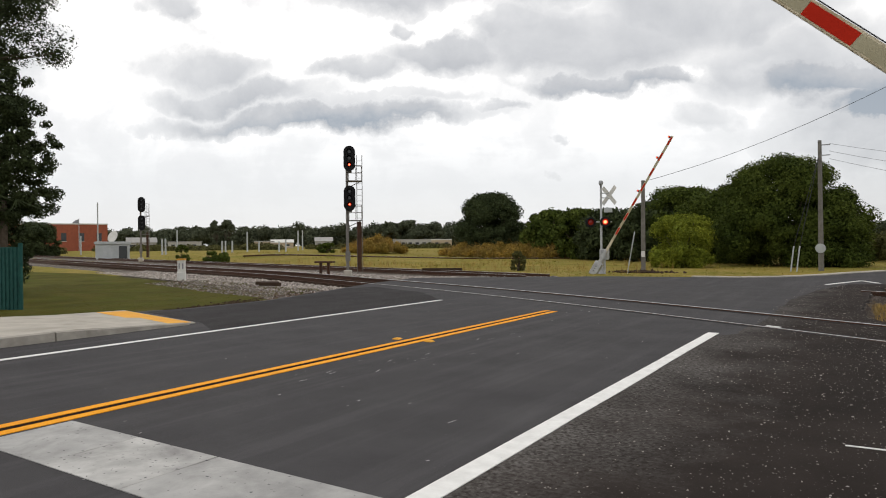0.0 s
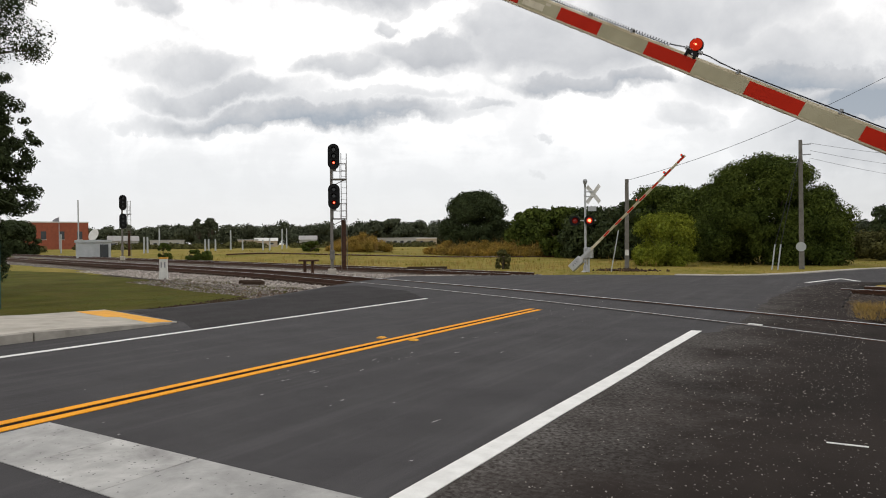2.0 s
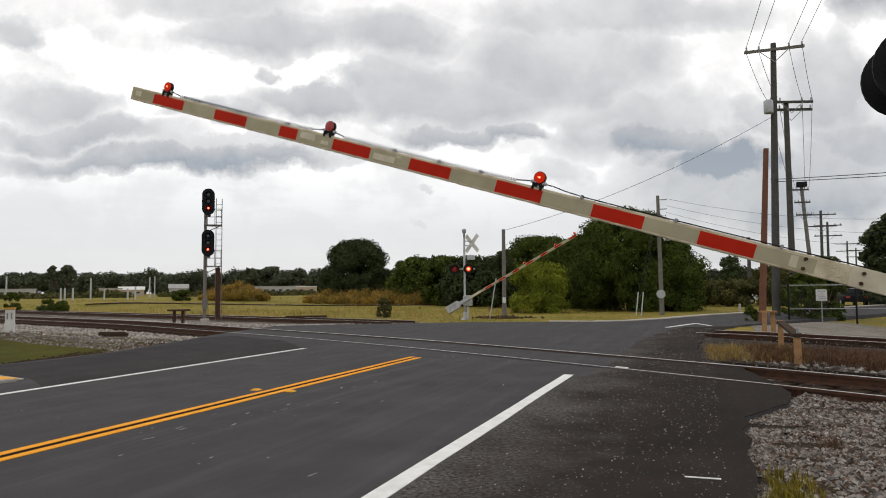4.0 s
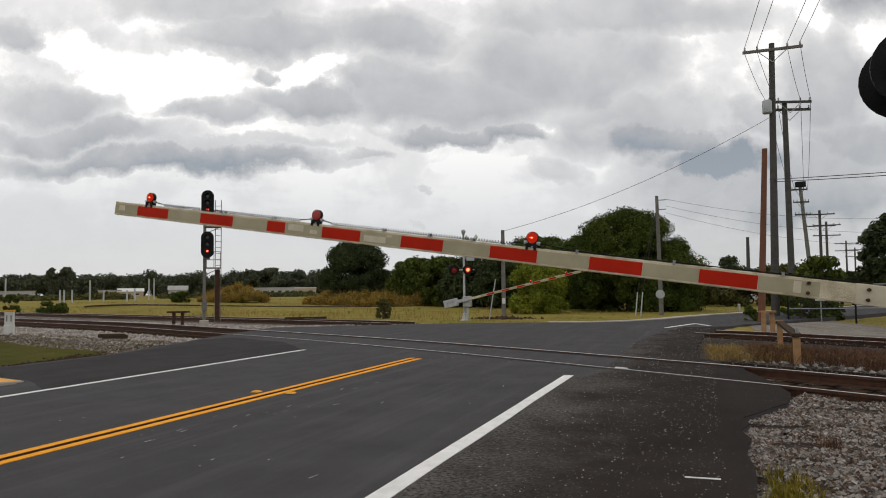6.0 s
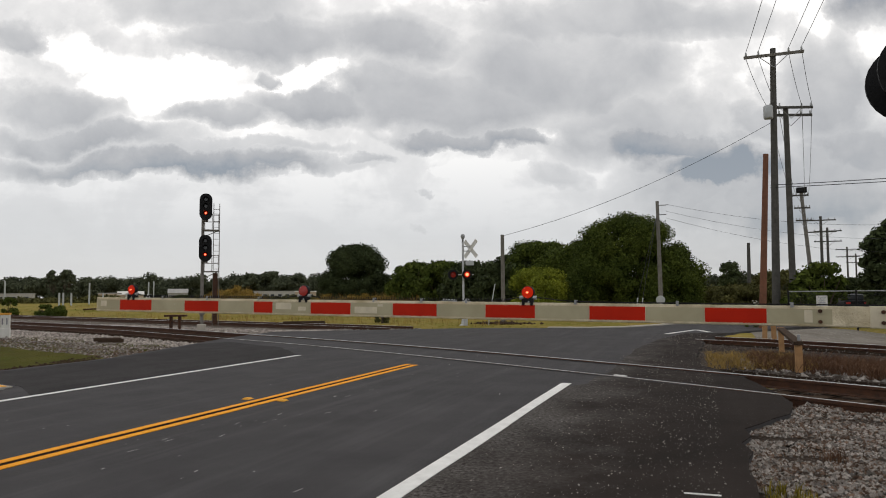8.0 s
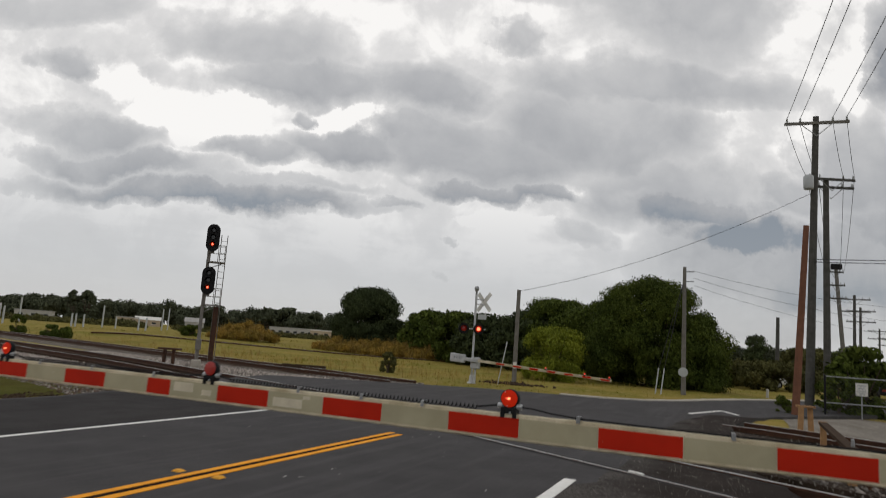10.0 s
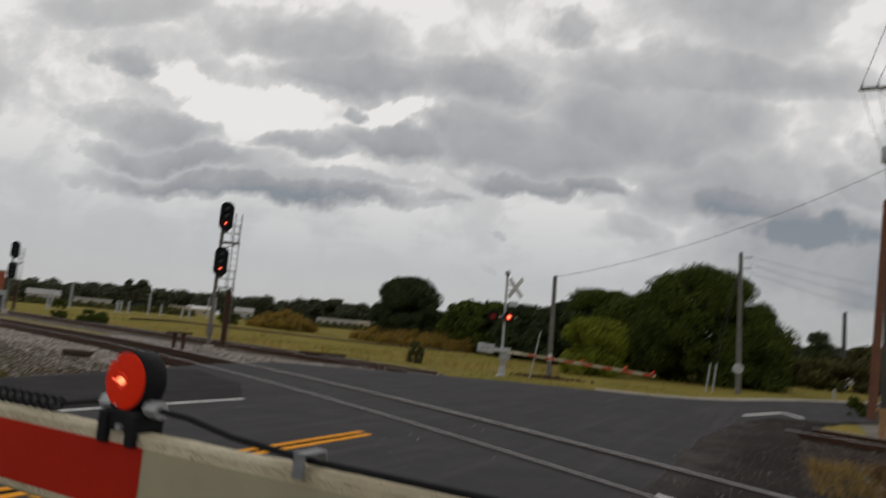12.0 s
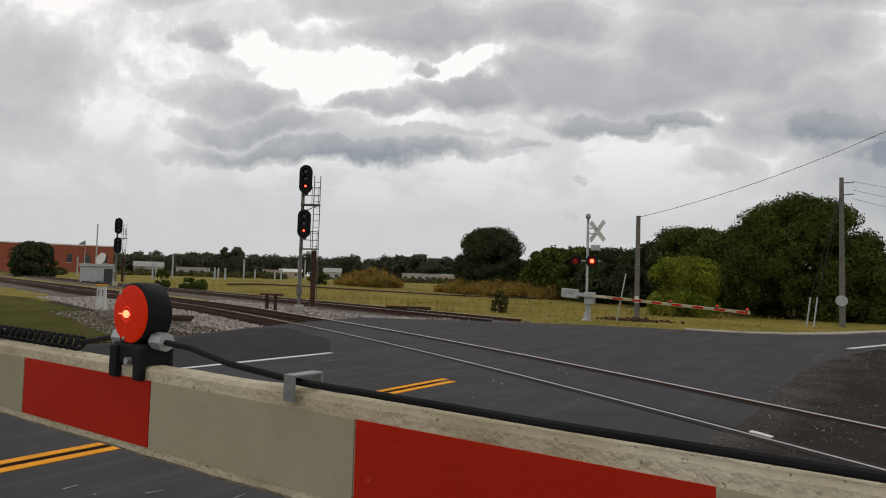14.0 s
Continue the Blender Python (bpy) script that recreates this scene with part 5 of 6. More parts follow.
# ---- signals ----
def signal_head(parent, x, y, z, lit, big=1.0):
    """Tall oval black backing plate with three lights, the lowest lit."""
    m = Matrix.Translation((x, y, z)) @ Matrix.Scale(big, 4)
    bm = B()
    pts = [(0.30 * math.cos(a), 0.36 + 0.30 * math.sin(a)) for a in [math.pi * i / 12 for i in range(13)]] + [(0.30 * math.cos(a), -0.36 + 0.30 * math.sin(a)) for a in [math.pi + math.pi * i / 12 for i in range(13)]]
    f = [bm.verts.new(m @ Vector((u, 0.0, v))) for u, v in pts]
    b = [bm.verts.new(m @ Vector((u, 0.05, v))) for u, v in pts]
    bm.faces.new(f)
    bm.faces.new(b[::-1])
    for i in range(len(f)):
        bm.faces.new((f[i], f[i - 1], b[i - 1], b[i]))
    bmesh.ops.recalc_face_normals(bm, faces=bm.faces)
    head = part("signal_head", bm, BLACK, parent, "tall oval black signal backing plate")
    part("housing", box(B(), (0, 0.14, 0), (0.3, 0.2, 0.9), m, 0.03), BLACK, head)
    for i, dz in enumerate((0.36, 0.02, -0.32)):
        bm = B()
        seg = 16
        ra, rb = [], []
        for k in range(seg + 1):
            a = radians(-25) + radians(230) * k / seg
            for ring, yy, rad in ((ra, 0, 0.125), (rb, -0.24, 0.125)):
                ring.append(bm.verts.new(m @ Vector((rad * math.cos(a), yy, dz + rad * math.sin(a)))))
        for k in range(seg):
            bm.faces.new((ra[k], ra[k + 1], rb[k + 1], rb[k]))
        part("hood", bm, BLACK, head)
        on = lit and i == 2
        part("lens", rod(B(), m @ Vector((0, -0.012, dz)), m @ Vector((0, 0.01, dz)), 0.08 * big, 0.08 * big, 18), RED_LIT if on else GLASS_DARK, head, "glowing red lens" if on else "dark lens")
        if on:
            part("glare", rod(B(), m @ Vector((0, -0.03, dz)), m @ Vector((0, -0.01, dz)), 0.045 * big, 0.045 * big, 12), RED_GLOW, head)


def rail_signal(x, y, z0, turn, top, heads, label, lit, big=1.0):
    """Mast with a caged ladder, platforms and two heads. Heads face -y before the turn."""
    t = thing("railway_signal", pose(x, y, z0, 0, 0, turn), label, "railway signal", "railway signals")
    part("mast", rod(B(), (0, 0, -0.3), (0, 0, top), 0.085 * big, 0.07 * big, 14), MAST_GREY, t, smooth=False)
    part("base", box(B(), (0, 0, 0.08), (0.42, 0.42, 0.4), None, 0.03), CONCRETE, t)
    lad = part("ladder", box(B(), (0.50, 0.1, top * 0.5 + 0.25), (0.035, 0.035, top + 0.1)), MAST_GREY, t, "tall narrow ladder")
    part("stile", box(B(), (0.78, 0.1, top * 0.5 + 0.25), (0.035, 0.035, top + 0.1)), MAST_GREY, lad)
    z = 0.3
    while z < top + 0.2:
        part("rung", box(B(), (0.64, 0.1, z), (0.26, 0.02, 0.02)), MAST_GREY, lad)
        z += 0.3
    for hz in heads:
        p = part("platform", box(B(), (0.36, 0.1, hz - 1.15), (0.85, 0.6, 0.05)), MAST_GREY, t)
        bm = B()
        for px in (0.1, 0.45, 0.75):
            rod(bm, (px, -0.2, hz - 1.13), (px, -0.2, hz - 0.35), 0.016, 0.016, 6)
        for zz in (hz - 0.75, hz - 0.35):
            rod(bm, (0.1, -0.2, zz), (0.78, -0.2, zz), 0.016, 0.016, 6)
        rod(bm, (0.02, 0.0, hz - 1.5), (0.7, 0.05, hz - 1.17), 0.02, 0.02, 6)
        part("guard_rail", bm, MAST_GREY, p)
        part("bracket", box(B(), (0.1, -0.1, hz - 0.65), (0.3, 0.14, 0.14), None, 0.02), MAST_GREY, t)
        signal_head(t, 0.14, -0.28, hz, lit, big)
    part("relay_box", box(B(), (0.02, -0.14, 1.0), (0.25, 0.2, 0.5), None, 0.02), MAST_GREY, t)
    part("ladder_shield", box(B(), (0.62, 0.0, 1.55), (0.22, 0.08, 2.5), None, 0.01), RUST, t, "dark brown ladder guard")
    return t


rail_signal(-17.45, 13.75, -0.15, 38, 6.0, (6.08, 4.02), "two-headed railway signal on a grey mast, showing red", True)
rail_signal(-56.3, 27.2, 0.1, 45, 5.5, (5.6, 3.75), "distant dark two-headed railway signal mast", False, 1.15)
t = thing("relay_table", pose(-18.0, 12.6, -0.2, 0, 0, 20), "small dark steel stand beside the signal", "stand")
part("top", box(B(), (0, 0, 0.78), (1.0, 0.35, 0.09), None, 0.01), RUST, t)
for x in (-0.22, 0.2):
    part("leg", box(B(), (x, 0, 0.35), (0.12, 0.12, 0.8)), RUST, t)
t = thing("marker_post", pose(-21.6, 6.75, -0.2, 0, 0, 40), "squat white concrete marker post with a yellow cap", "marker post")
part("body", box(B(), (0, 0, 0.5), (0.34, 0.2, 1.0), None, 0.02), WHITE_PAINT, t)
part("foot", box(B(), (0, -0.02, 0.22), (0.37, 0.24, 0.44), None, 0.02), WHITE_PAINT, t)
part("cap", box(B(), (0, 0, 1.03), (0.38, 0.24, 0.08), None, 0.015), YELLOW_CAP, t, "yellow cap")
for x in (-0.08, 0.08):
    part("mark", box(B(), (x, -0.102, 0.72), (0.05, 0.006, 0.26)), BLUE, t)


def flasher(parent, x, y, z, lit, facing=-1, r=0.26):
    """Round black backing disc with a hood and red lens."""
    rot = Matrix.Translation((x, y, z)) @ Matrix.Rotation(radians(90 if facing < 0 else -90), 4, "X")
    f = part("flasher", lathe(B(), [(0.0, -0.16), (0.13, -0.15), (0.16, -0.03), (r, -0.012), (r, 0.012), (0.0, 0.014)], 28, rot), BLACK, parent, "black round backing disc")
    bm = B()
    ra, rb = [], []
    for k in range(21):
        a = radians(-20) + radians(220) * k / 20
        d = 0.30 * (0.55 + 0.45 * max(0, math.sin(a)))
        for ring, h, rad in ((ra, 0.012, 0.165), (rb, d, 0.165)):
            ring.append(bm.verts.new(rot @ Vector((rad * math.cos(a), rad * math.sin(a), h))))
    for k in range(20):
        bm.faces.new((ra[k], ra[k + 1], rb[k + 1], rb[k]))
    part("hood", bm, BLACK, f)
    part("lens", lathe(B(), [(0.15, 0.016), (0.13, 0.035), (0.07, 0.05), (0.0, 0.055)], 24, rot), RED_LIT if lit else RED_LENS, f, "glowing red lens" if lit else "unlit red lens", True)
    if lit:
        part("bulb", lathe(B(), [(0.09, 0.05), (0.06, 0.065), (0.0, 0.07)], 16, rot), RED_GLOW, f)
        part("glare", lathe(B(), [(0.06, 0.068), (0.0, 0.08)], 16, rot), RED_CORE, f)


def crossing_mast(x, y, z0, turn, label, side, lit, buck_z, flash_z, buck_turn=0, buck_x=0.0, flash_x=0.0):
    """Flashing-light mast: pole, crossbuck, bell and two pairs of flashers. side: where the road lies."""
    t = thing("crossing_signal", pose(x, y, z0, 0, 0, turn), label, "crossing signal", "crossing signals")
    part("mast", rod(B(), (0, 0, -0.1), (0, 0, buck_z + 0.35), 0.057, 0.057, 16), ALUMINIUM, t)
    part("base", lathe(B(), [(0.24, -0.05), (0.22, 0.08), (0.13, 0.14), (0.1, 0.42), (0.07, 0.45)], 18), ALUMINIUM, t)
    part("bell", lathe(B(), [(0.0, buck_z + 0.78), (0.09, buck_z + 0.75), (0.12, buck_z + 0.66), (0.09, buck_z + 0.56), (0.05, buck_z + 0.5), (0.05, buck_z + 0.3)], 18), GALV, t, "grey bell", True)
    for a in (45, -45):
        m = Matrix.Translation((buck_x, 0, 0)) @ Matrix.Rotation(radians(buck_turn), 4, "Z") @ Matrix.Translation((0, 0.09 + (0.012 if a > 0 else 0), buck_z)) @ Matrix.Rotation(radians(a), 4, "Y")
        bl = part("crossbuck_blade", box(B(), (0, 0, 0), (1.22, 0.01, 0.225), m, 0.003), WHITE_PAINT, t, "white crossbuck blade")
        for w, k in ((0.34, -0.33), (0.34, 0.33)):
            part("lettering", box(B(), (k, 0.008, 0), (w, 0.004, 0.10), m), GREY_PAINT, bl)
    if buck_x:
        for dz in (-0.12, 0.12):
            part("buck_bracket", box(B(), (buck_x / 2, 0.03, buck_z + dz), (buck_x + 0.1, 0.03, 0.05), None, 0.004), ALUMINIUM, t)
    part("count_sign", box(B(), (buck_x, -0.09, buck_z - 0.75), (0.42, 0.012, 0.24), None, 0.003), GREY_PAINT, t)
    part("flasher_arm", rod(B(), (-0.55, 0, flash_z), (0.55, 0, flash_z), 0.03, 0.03, 10), ALUMINIUM, t)
    for k in (-0.36, 0.36):
        flasher(t, k + flash_x, -0.17, flash_z, lit == (k > 0) if lit is not None else False, -1)
        flasher(t, k + flash_x, 0.17, flash_z, False, 1)
    return t


crossing_mast(-6.0, 20.1, -0.2, 24, "silver crossing signal with a crossbuck and red flashers", 1, True, 4.05, 2.7, -48, 0.34, -0.17)
crossing_mast(7.40, -7.95, -0.05, 0, "near crossing signal with black round flasher discs", -1, None, 4.2, 2.83)


def gate_works(x, y, z0, turn, label, flip):
    """Gate mechanism casing on its own post beside the mast."""
    t = thing("gate_mechanism", pose(x, y, z0, 0, 0, turn), label, "gate mechanism", "gate mechanisms")
    part("casing", box(B(), (0, 0.0, 1.05), (0.42, 0.34, 0.55), None, 0.04), ALUMINIUM, t)
    part("post", rod(B(), (0, 0, -0.1), (0, 0, 0.9), 0.06, 0.06, 14), ALUMINIUM, t)
    part("shaft_cover", lathe(B(), [(0.0, -0.28), (0.1, -0.27), (0.12, -0.22), (0.12, -0.15)], 18, Matrix.Translation((0, 0, 1.2)) @ Matrix.Rotation(radians(-90), 4, "X")), GALV, t)
    return t


# ---- gate arms ----
def arm_lamp(arm, s, z, lit):
    """Round red lamp on a black clip, on the arm at s metres from the pivot."""
    c = Matrix.Translation((s, 0, z + 0.080)) @ Matrix.Scale(0.92, 4)
    k = part("lamp", lathe(B(), [(0.052, -0.023), (0.055, -0.020), (0.0555, 0.0), (0.055, 0.020), (0.052, 0.023)], 44, c @ Matrix.Rotation(radians(90), 4, "X")), BLACK, arm, "black lamp rim", True)
    for d in (-1, 1):
        rot = c @ Matrix.Rotation(radians(90 * -d), 4, "X")
        q = 1.0 if d > 0 else 0.35
        prof = [(0.051, 0.022)]
        for i in range(9):
            r0 = 0.049 - i * 0.0052
            hh = 0.023 + (0.003 + 0.006 * (1 - (r0 / 0.051) ** 2)) * q
            prof += [(r0, hh), (r0 - 0.0026, hh + 0.0008)]
        part("lens", lathe(B(), prof + [(0.0, 0.0335 if q == 1 else 0.0275)], 40, rot), RED_LIT if lit else RED_LENS, k, "glowing red ribbed lens" if lit else "red ribbed lens")
        if lit:
            part("bulb", lathe(B(), [(0.0085, 0.0325), (0.005, 0.0345), (0.0, 0.035)], 14, rot @ Matrix.Diagonal((1.25, 0.8, 1, 1))), RED_CORE, k)
            for r0 in (0.013, 0.020, 0.027):
                part("ring", lathe(B(), [(r0 + 0.0016, 0.0318 - r0 * 0.10), (r0, 0.0338 - r0 * 0.12), (r0 - 0.0016, 0.0328 - r0 * 0.10)], 32, rot), RED_MID, k, "glowing lens ring")
            part("glint", box(B(), (0.004, 0.0, 0.0325), (0.034, 0.0018, 0.004), rot, 0.0008), RED_GLOW, k)
        for sx, sy in ((0.010, 0.043), (0.026, -0.036)):
            part("screw", rod(B(), rot @ Vector((sx, sy, 0.022)), rot @ Vector((sx, sy, 0.030)), 0.0028, 0.0028, 8), ALUMINIUM, k)
    bm = B()
    box(bm, (s, 0, z + 0.016), (0.088, 0.05, 0.034), None, 0.004)
    for dx in (-0.034, 0.034):
        for dy in (-0.024, 0.024):
            box(bm, (s + dx, dy, z + 0.003), (0.022, 0.011, 0.052), None, 0.003)
    part("clip", bm, BLACK, k, "black mounting clip")
    part("bolt", rod(B(), (s - 0.01, 0.02, z + 0.006), (s - 0.01, 0.033, z + 0.006), 0.006), ALUMINIUM, k)
    for dx in (-1, 1):
        part("gland", rod(B(), (s + dx * 0.068, 0, z + 0.038), (s + dx * 0.04, 0, z + 0.038), 0.015, 0.015, 8), ALUMINIUM, k, "silver cable gland")
    return k


def gate_arm(name, bounds, first_red, lamps, length, label, height=0.142, thick=0.036, plain=0):
    """Arm along +x from the pivot at the origin; bounds: stripe joints from the pivot outwards."""
    t = thing(name, Matrix(), label, "crossing gate", "crossing gates")
    h = height / 2
    bm = B()
    n = int(length / 0.05)
    sec = [(-thick / 2, -h + 0.006), (-thick / 2 + 0.006, -h), (thick / 2 - 0.006, -h), (thick / 2, -h + 0.006), (thick / 2, h - 0.006), (thick / 2 - 0.006, h), (-thick / 2 + 0.006, h), (-thick / 2, h - 0.006)]
    rr2 = random.Random(9)
    rings = []
    for i in range(n + 1):
        x = 0.5 + (length - 0.5) * i / n
        w = rr2.uniform(-0.0012, 0.0012)
        rings.append([bm.verts.new((x, a, b + (w if abs(b) > h * 0.9 else 0))) for a, b in sec])
    for a, b in zip(rings, rings[1:]):
        for i in range(8):
            bm.faces.new((a[i], a[(i + 1) % 8], b[(i + 1) % 8], b[i]))
    bm.faces.new(rings[0])
    bm.faces.new(rings[-1])
    bmesh.ops.recalc_face_normals(bm, faces=bm.faces)
    part("beam", bm, ARM_BODY, t, "weathered pale beam with dirty edges")
    red = first_red
    for n, (a, b) in enumerate(zip(bounds, bounds[1:])):
        for s in (-1, 1) if n >= plain else ():
            st = part("stripe", box(B(), ((a + b) / 2, s * (thick / 2 + 0.001), -0.002), (b - a - 0.003, 0.0024, height * 0.725)), SHEET_RED if red else SHEET_WHITE, t, "red reflective stripe" if red else "dull white reflective stripe")
        red = not red
    part("bracket", box(B(), (0.32, 0, 0), (0.75, thick + 0.012, height + 0.006), None, 0.006), PEELED, t, "pale cream arm bracket")
    for x in (0.62, 0.99):
        for z in (-0.036, 0.036):
            part("bolt", rod(B(), (x, thick / 2, z), (x, thick / 2 + 0.024, z), 0.014, 0.014, 6), RUST, t)
    for s, lit in lamps:
        arm_lamp(t, s, h, lit)
    return t


# joints of the near arm, from the pivot
near_bounds = [0.55, 0.915, 1.318, 1.724, 2.136, 2.550, 2.974, 3.386, 3.812, 4.22, 4.63, 5.04, 5.45, 5.66, 6.07, 6.48, 6.90, 7.32, 7.63]
near_arm = gate_arm("crossing_gate", near_bounds, True, ((3.035, True), (5.12, False), (7.17, True)), 7.64, "red and white striped crossing gate arm with red lamps", plain=1)
# cable: straight lead to the first lamp, coiled beyond
bm = tube(B(), [(0.6, 0.01, 0.081), (1.6, 0.012, 0.079), (2.3, 0.012, 0.079), (2.65, 0.012, 0.082), (2.8, 0.01, 0.092), (2.9, 0.004, 0.106), (2.98, 0, 0.109)], 0.0048, 8)
part("cable", bm, RUBBER, near_arm, "black cable lying along the arm")


def coil(x0, x1, turns, r):
    bm = B()
    pts = []
    n = turns * 10
    for i in range(n + 1):
        a = 2 * math.pi * i / 10
        pts.append(Vector((x0 + (x1 - x0) * i / n, r * math.cos(a), 0.071 + 0.005 + r + r * math.sin(a))))
    part("coiled_cable", tube(bm, pts, 0.0036, 5), RUBBER, near_arm, "black coiled cable")


coil(3.22, 4.95, 70, 0.0115)
coil(5.3, 6.98, 68, 0.0115)
for a, b in (((3.11, 0, 0.109), (3.22, 0, 0.09)), ((4.95, 0, 0.09), (5.06, 0, 0.109)), ((5.18, 0, 0.109), (5.3, 0, 0.09)), ((6.98, 0, 0.09), (7.11, 0, 0.109))):
    part("cable_lead", rod(B(), a, b, 0.005, 0.005, 6), RUBBER, near_arm)
for x in (1.16, 1.91, 2.654, 3.55, 3.95, 4.4, 5.6, 6.2, 6.75):
    bm = B()
    box(bm, (x, 0.006, 0.092), (0.02, 0.052, 0.003), None, 0.0008)
    for s in (-1, 1):
        box(bm, (x, 0.006 + s * 0.0245, 0.076), (0.02, 0.003, 0.034), None, 0.0008)
    part("cable_bracket", bm, GALV, near_arm, "small grey cable bracket")
for x, z, w, hh in ((5.33, 0.012, 0.17, 0.06), (5.13, -0.01, 0.08, 0.035), (4.48, -0.012, 0.22, 0.055), (4.34, 0.03, 0.05, 0.02), (7.54, 0.01, 0.08, 0.055), (1.06, 0.0, 0.05, 0.085)):
    part("peeled_patch", box(B(), (x, 0.0209, z), (w, 0.0012, hh), None, 0.0003), PEELED, near_arm, "peeled pale patch")

far_bounds = [0.6, 1.0] + [1.0 + 0.41 * i for i in range(1, 14)]
far_arm = gate_arm("crossing_gate", far_bounds, False, ((3.4, True), (5.2, True), (6.3, True)), 6.4, "thin red and white striped gate arm beyond the tracks", height=0.115)

near_works = gate_works(7.5, -7.9, -0.05, 0, "silver gate mechanism on the near mast", 1)
far_works = gate_works(-5.75, 19.85, -0.2, 0, "silver gate mechanism casing beside the far mast", 1)


def counterweight(label):
    """Two plates on the far side of the pivot, along -x."""
    t = thing("counterweight", Matrix(), label, "counterweight", "counterweights")
    for y in (-0.11, 0.11):
        part("weight_arm", box(B(), (-0.45, y, 0), (1.1, 0.02, 0.16), None, 0.01), ALUMINIUM, t)
    part("weight_block", box(B(), (-0.98, 0, 0), (0.74, 0.28, 0.40), None, 0.03), ALUMINIUM, t, "pale cast weight block")
    for k in (-1.1, -0.98, -0.86):
        part("mark", box(B(), (k, -0.143, 0.02), (0.05, 0.006, 0.09)), BLUE, t)
    return t


far_weight = counterweight("silver counterweight of the far gate")
near_weight = counterweight("silver counterweight of the near gate")

# ---- small things ----
for x, y, ln, tilt in ((7.45, 11.0, 0.85, 2), (7.75, 11.2, 0.85, -2)):
    t = thing("timber_post", pose(x, y, ground_z(x, y) - 0.05, 0, tilt, 0), "short tan timber post at the foot of a pole", "post", "timber posts")
    part("post", box(B(), (0, 0, ln / 2), (0.14, 0.14, ln), None, 0.01), POST_WOOD, t)
t = thing("timber_rail", pose(7.6, 11.1, ground_z(7.6, 11.1) - 0.05), "tan timber rail across two posts", "rail")
part("rail", box(B(), (0, 0, 0.84), (0.5, 0.16, 0.06), None, 0.005), POST_WOOD, t)
STOP_A, STOP_B = (7.30, 1.08), (7.49, 6.19)
stop = thing("timber_barrier", pose(STOP_A[0], STOP_A[1], -0.2), "leaning timber barrier on two tan posts", "barrier")
gap = Vector((STOP_B[0] - STOP_A[0], STOP_B[1] - STOP_A[1], 0))
part("post", box(B(), (0.0, 0.0, 0.28), (0.12, 0.12, 0.76), None, 0.01), POST_WOOD, stop)
part("post", box(B(), (gap.x, gap.y, 0.29), (0.12, 0.12, 0.78), None, 0.01), POST_WOOD, stop)
m = Matrix.Translation(gap / 2 + Vector((0, 0, 0.70))) @ Matrix.Rotation(math.atan2(-gap.x, gap.y), 4, "Z")
part("beam", box(B(), (0, 0, 0), (0.16, gap.length + 0.2, 0.065), m, 0.006), TIE_WOOD, stop, "dark weathered beam")
part("beam_end", box(B(), (0, gap.length / 2 + 0.11, 0.0), (0.165, 0.12, 0.07), m, 0.004), POST_WOOD, stop, "pale beam end")
part("bracket", box(B(), (0.02, 0.05, 0.79), (0.05, 0.05, 0.12), None, 0.01), GALV, stop)
t = thing("timber_stack", pose(-14.38, 18.01, -0.25, 0, 0, 25), "low stack of dark sleepers in the grass", "timber")
for i, (x, z) in enumerate(((0, 0.1), (0.05, 0.29))):
    part("sleeper", box(B(), (x, 0, z), (2.2, 0.24, 0.17)), TIE_WOOD, t)
for x, y, a in ((-14.6, 5.6, 30), (-13.9, 5.1, 10)):
    t = thing("loose_sleeper", pose(x, y, -0.1, 0, 0, a), "broken dark sleeper lying on the ballast", "timber")
    part("wood", box(B(), (0, 0, 0.05), (0.9, 0.2, 0.13), None, 0.01), TIE_WOOD, t)

# fenced yard
fence = thing("yard_fence", pose(0, 0, 0), "dark chain-link fence round a gravel yard", "fence")
fz = -0.4
fpts = [(9.0, 19.0), (11.6, 19.6), (14.4, 20.2), (17.5, 21.0)]
for x, y in fpts:
    part("post", rod(B(), (x, y, fz - 0.1), (x, y, fz + 1.9), 0.04, 0.04, 8), BLACK, fence)
for a, b in zip(fpts, fpts[1:]):
    for z in (0.85, 1.85):
        part("rail", rod(B(), (*a, fz + z), (*b, fz + z), 0.022, 0.022, 6), GALV, fence)
    bm = B()
    d = Vector((b[0] - a[0], b[1] - a[1], 0))
    n = int(d.length / 0.14)
    for i in range(n + 12):
        for s in (-1, 1):
            k0, k1 = (i - (12 if s > 0 else 0)) / n, (i - (0 if s > 0 else 12)) / n
            z0, z1 = 0.05, 1.83
            if k0 < 0:
                z0, k0 = z0 + (z1 - z0) * (-k0) / (k1 - k0), 0
            if k1 < 0:
                z1, k1 = 0.05 + 1.78 * (k0 / (k0 - k1)), 0
            if k0 > 1 or k1 > 1 or z1 <= z0:
                continue
            rod(bm, (a[0] + d.x * k0, a[1] + d.y * k0, fz + z0), (a[0] + d.x * k1, a[1] + d.y * k1, fz + z1), 0.003, 0.003, 3)
    part("mesh", bm, WIRE, fence)
t = thing("notice", pose(10.33, 19.65, 1.02), "square white notice fixed on the fence", "sign")
part("plate", box(B(), (0, 0, 0), (0.42, 0.015, 0.5), None, 0.004), WHITE_PAINT, t)
for k, w in ((0.15, 0.3), (0.05, 0.22), (-0.05, 0.28), (-0.15, 0.2)):
    part("text_bar", box(B(), (0, -0.01, k), (w, 0.004, 0.035)), GREY_PAINT, t)
part("stake", rod(B(), (0, 0.03, -1.4), (0, 0.03, 0.2), 0.025), GALV, t)
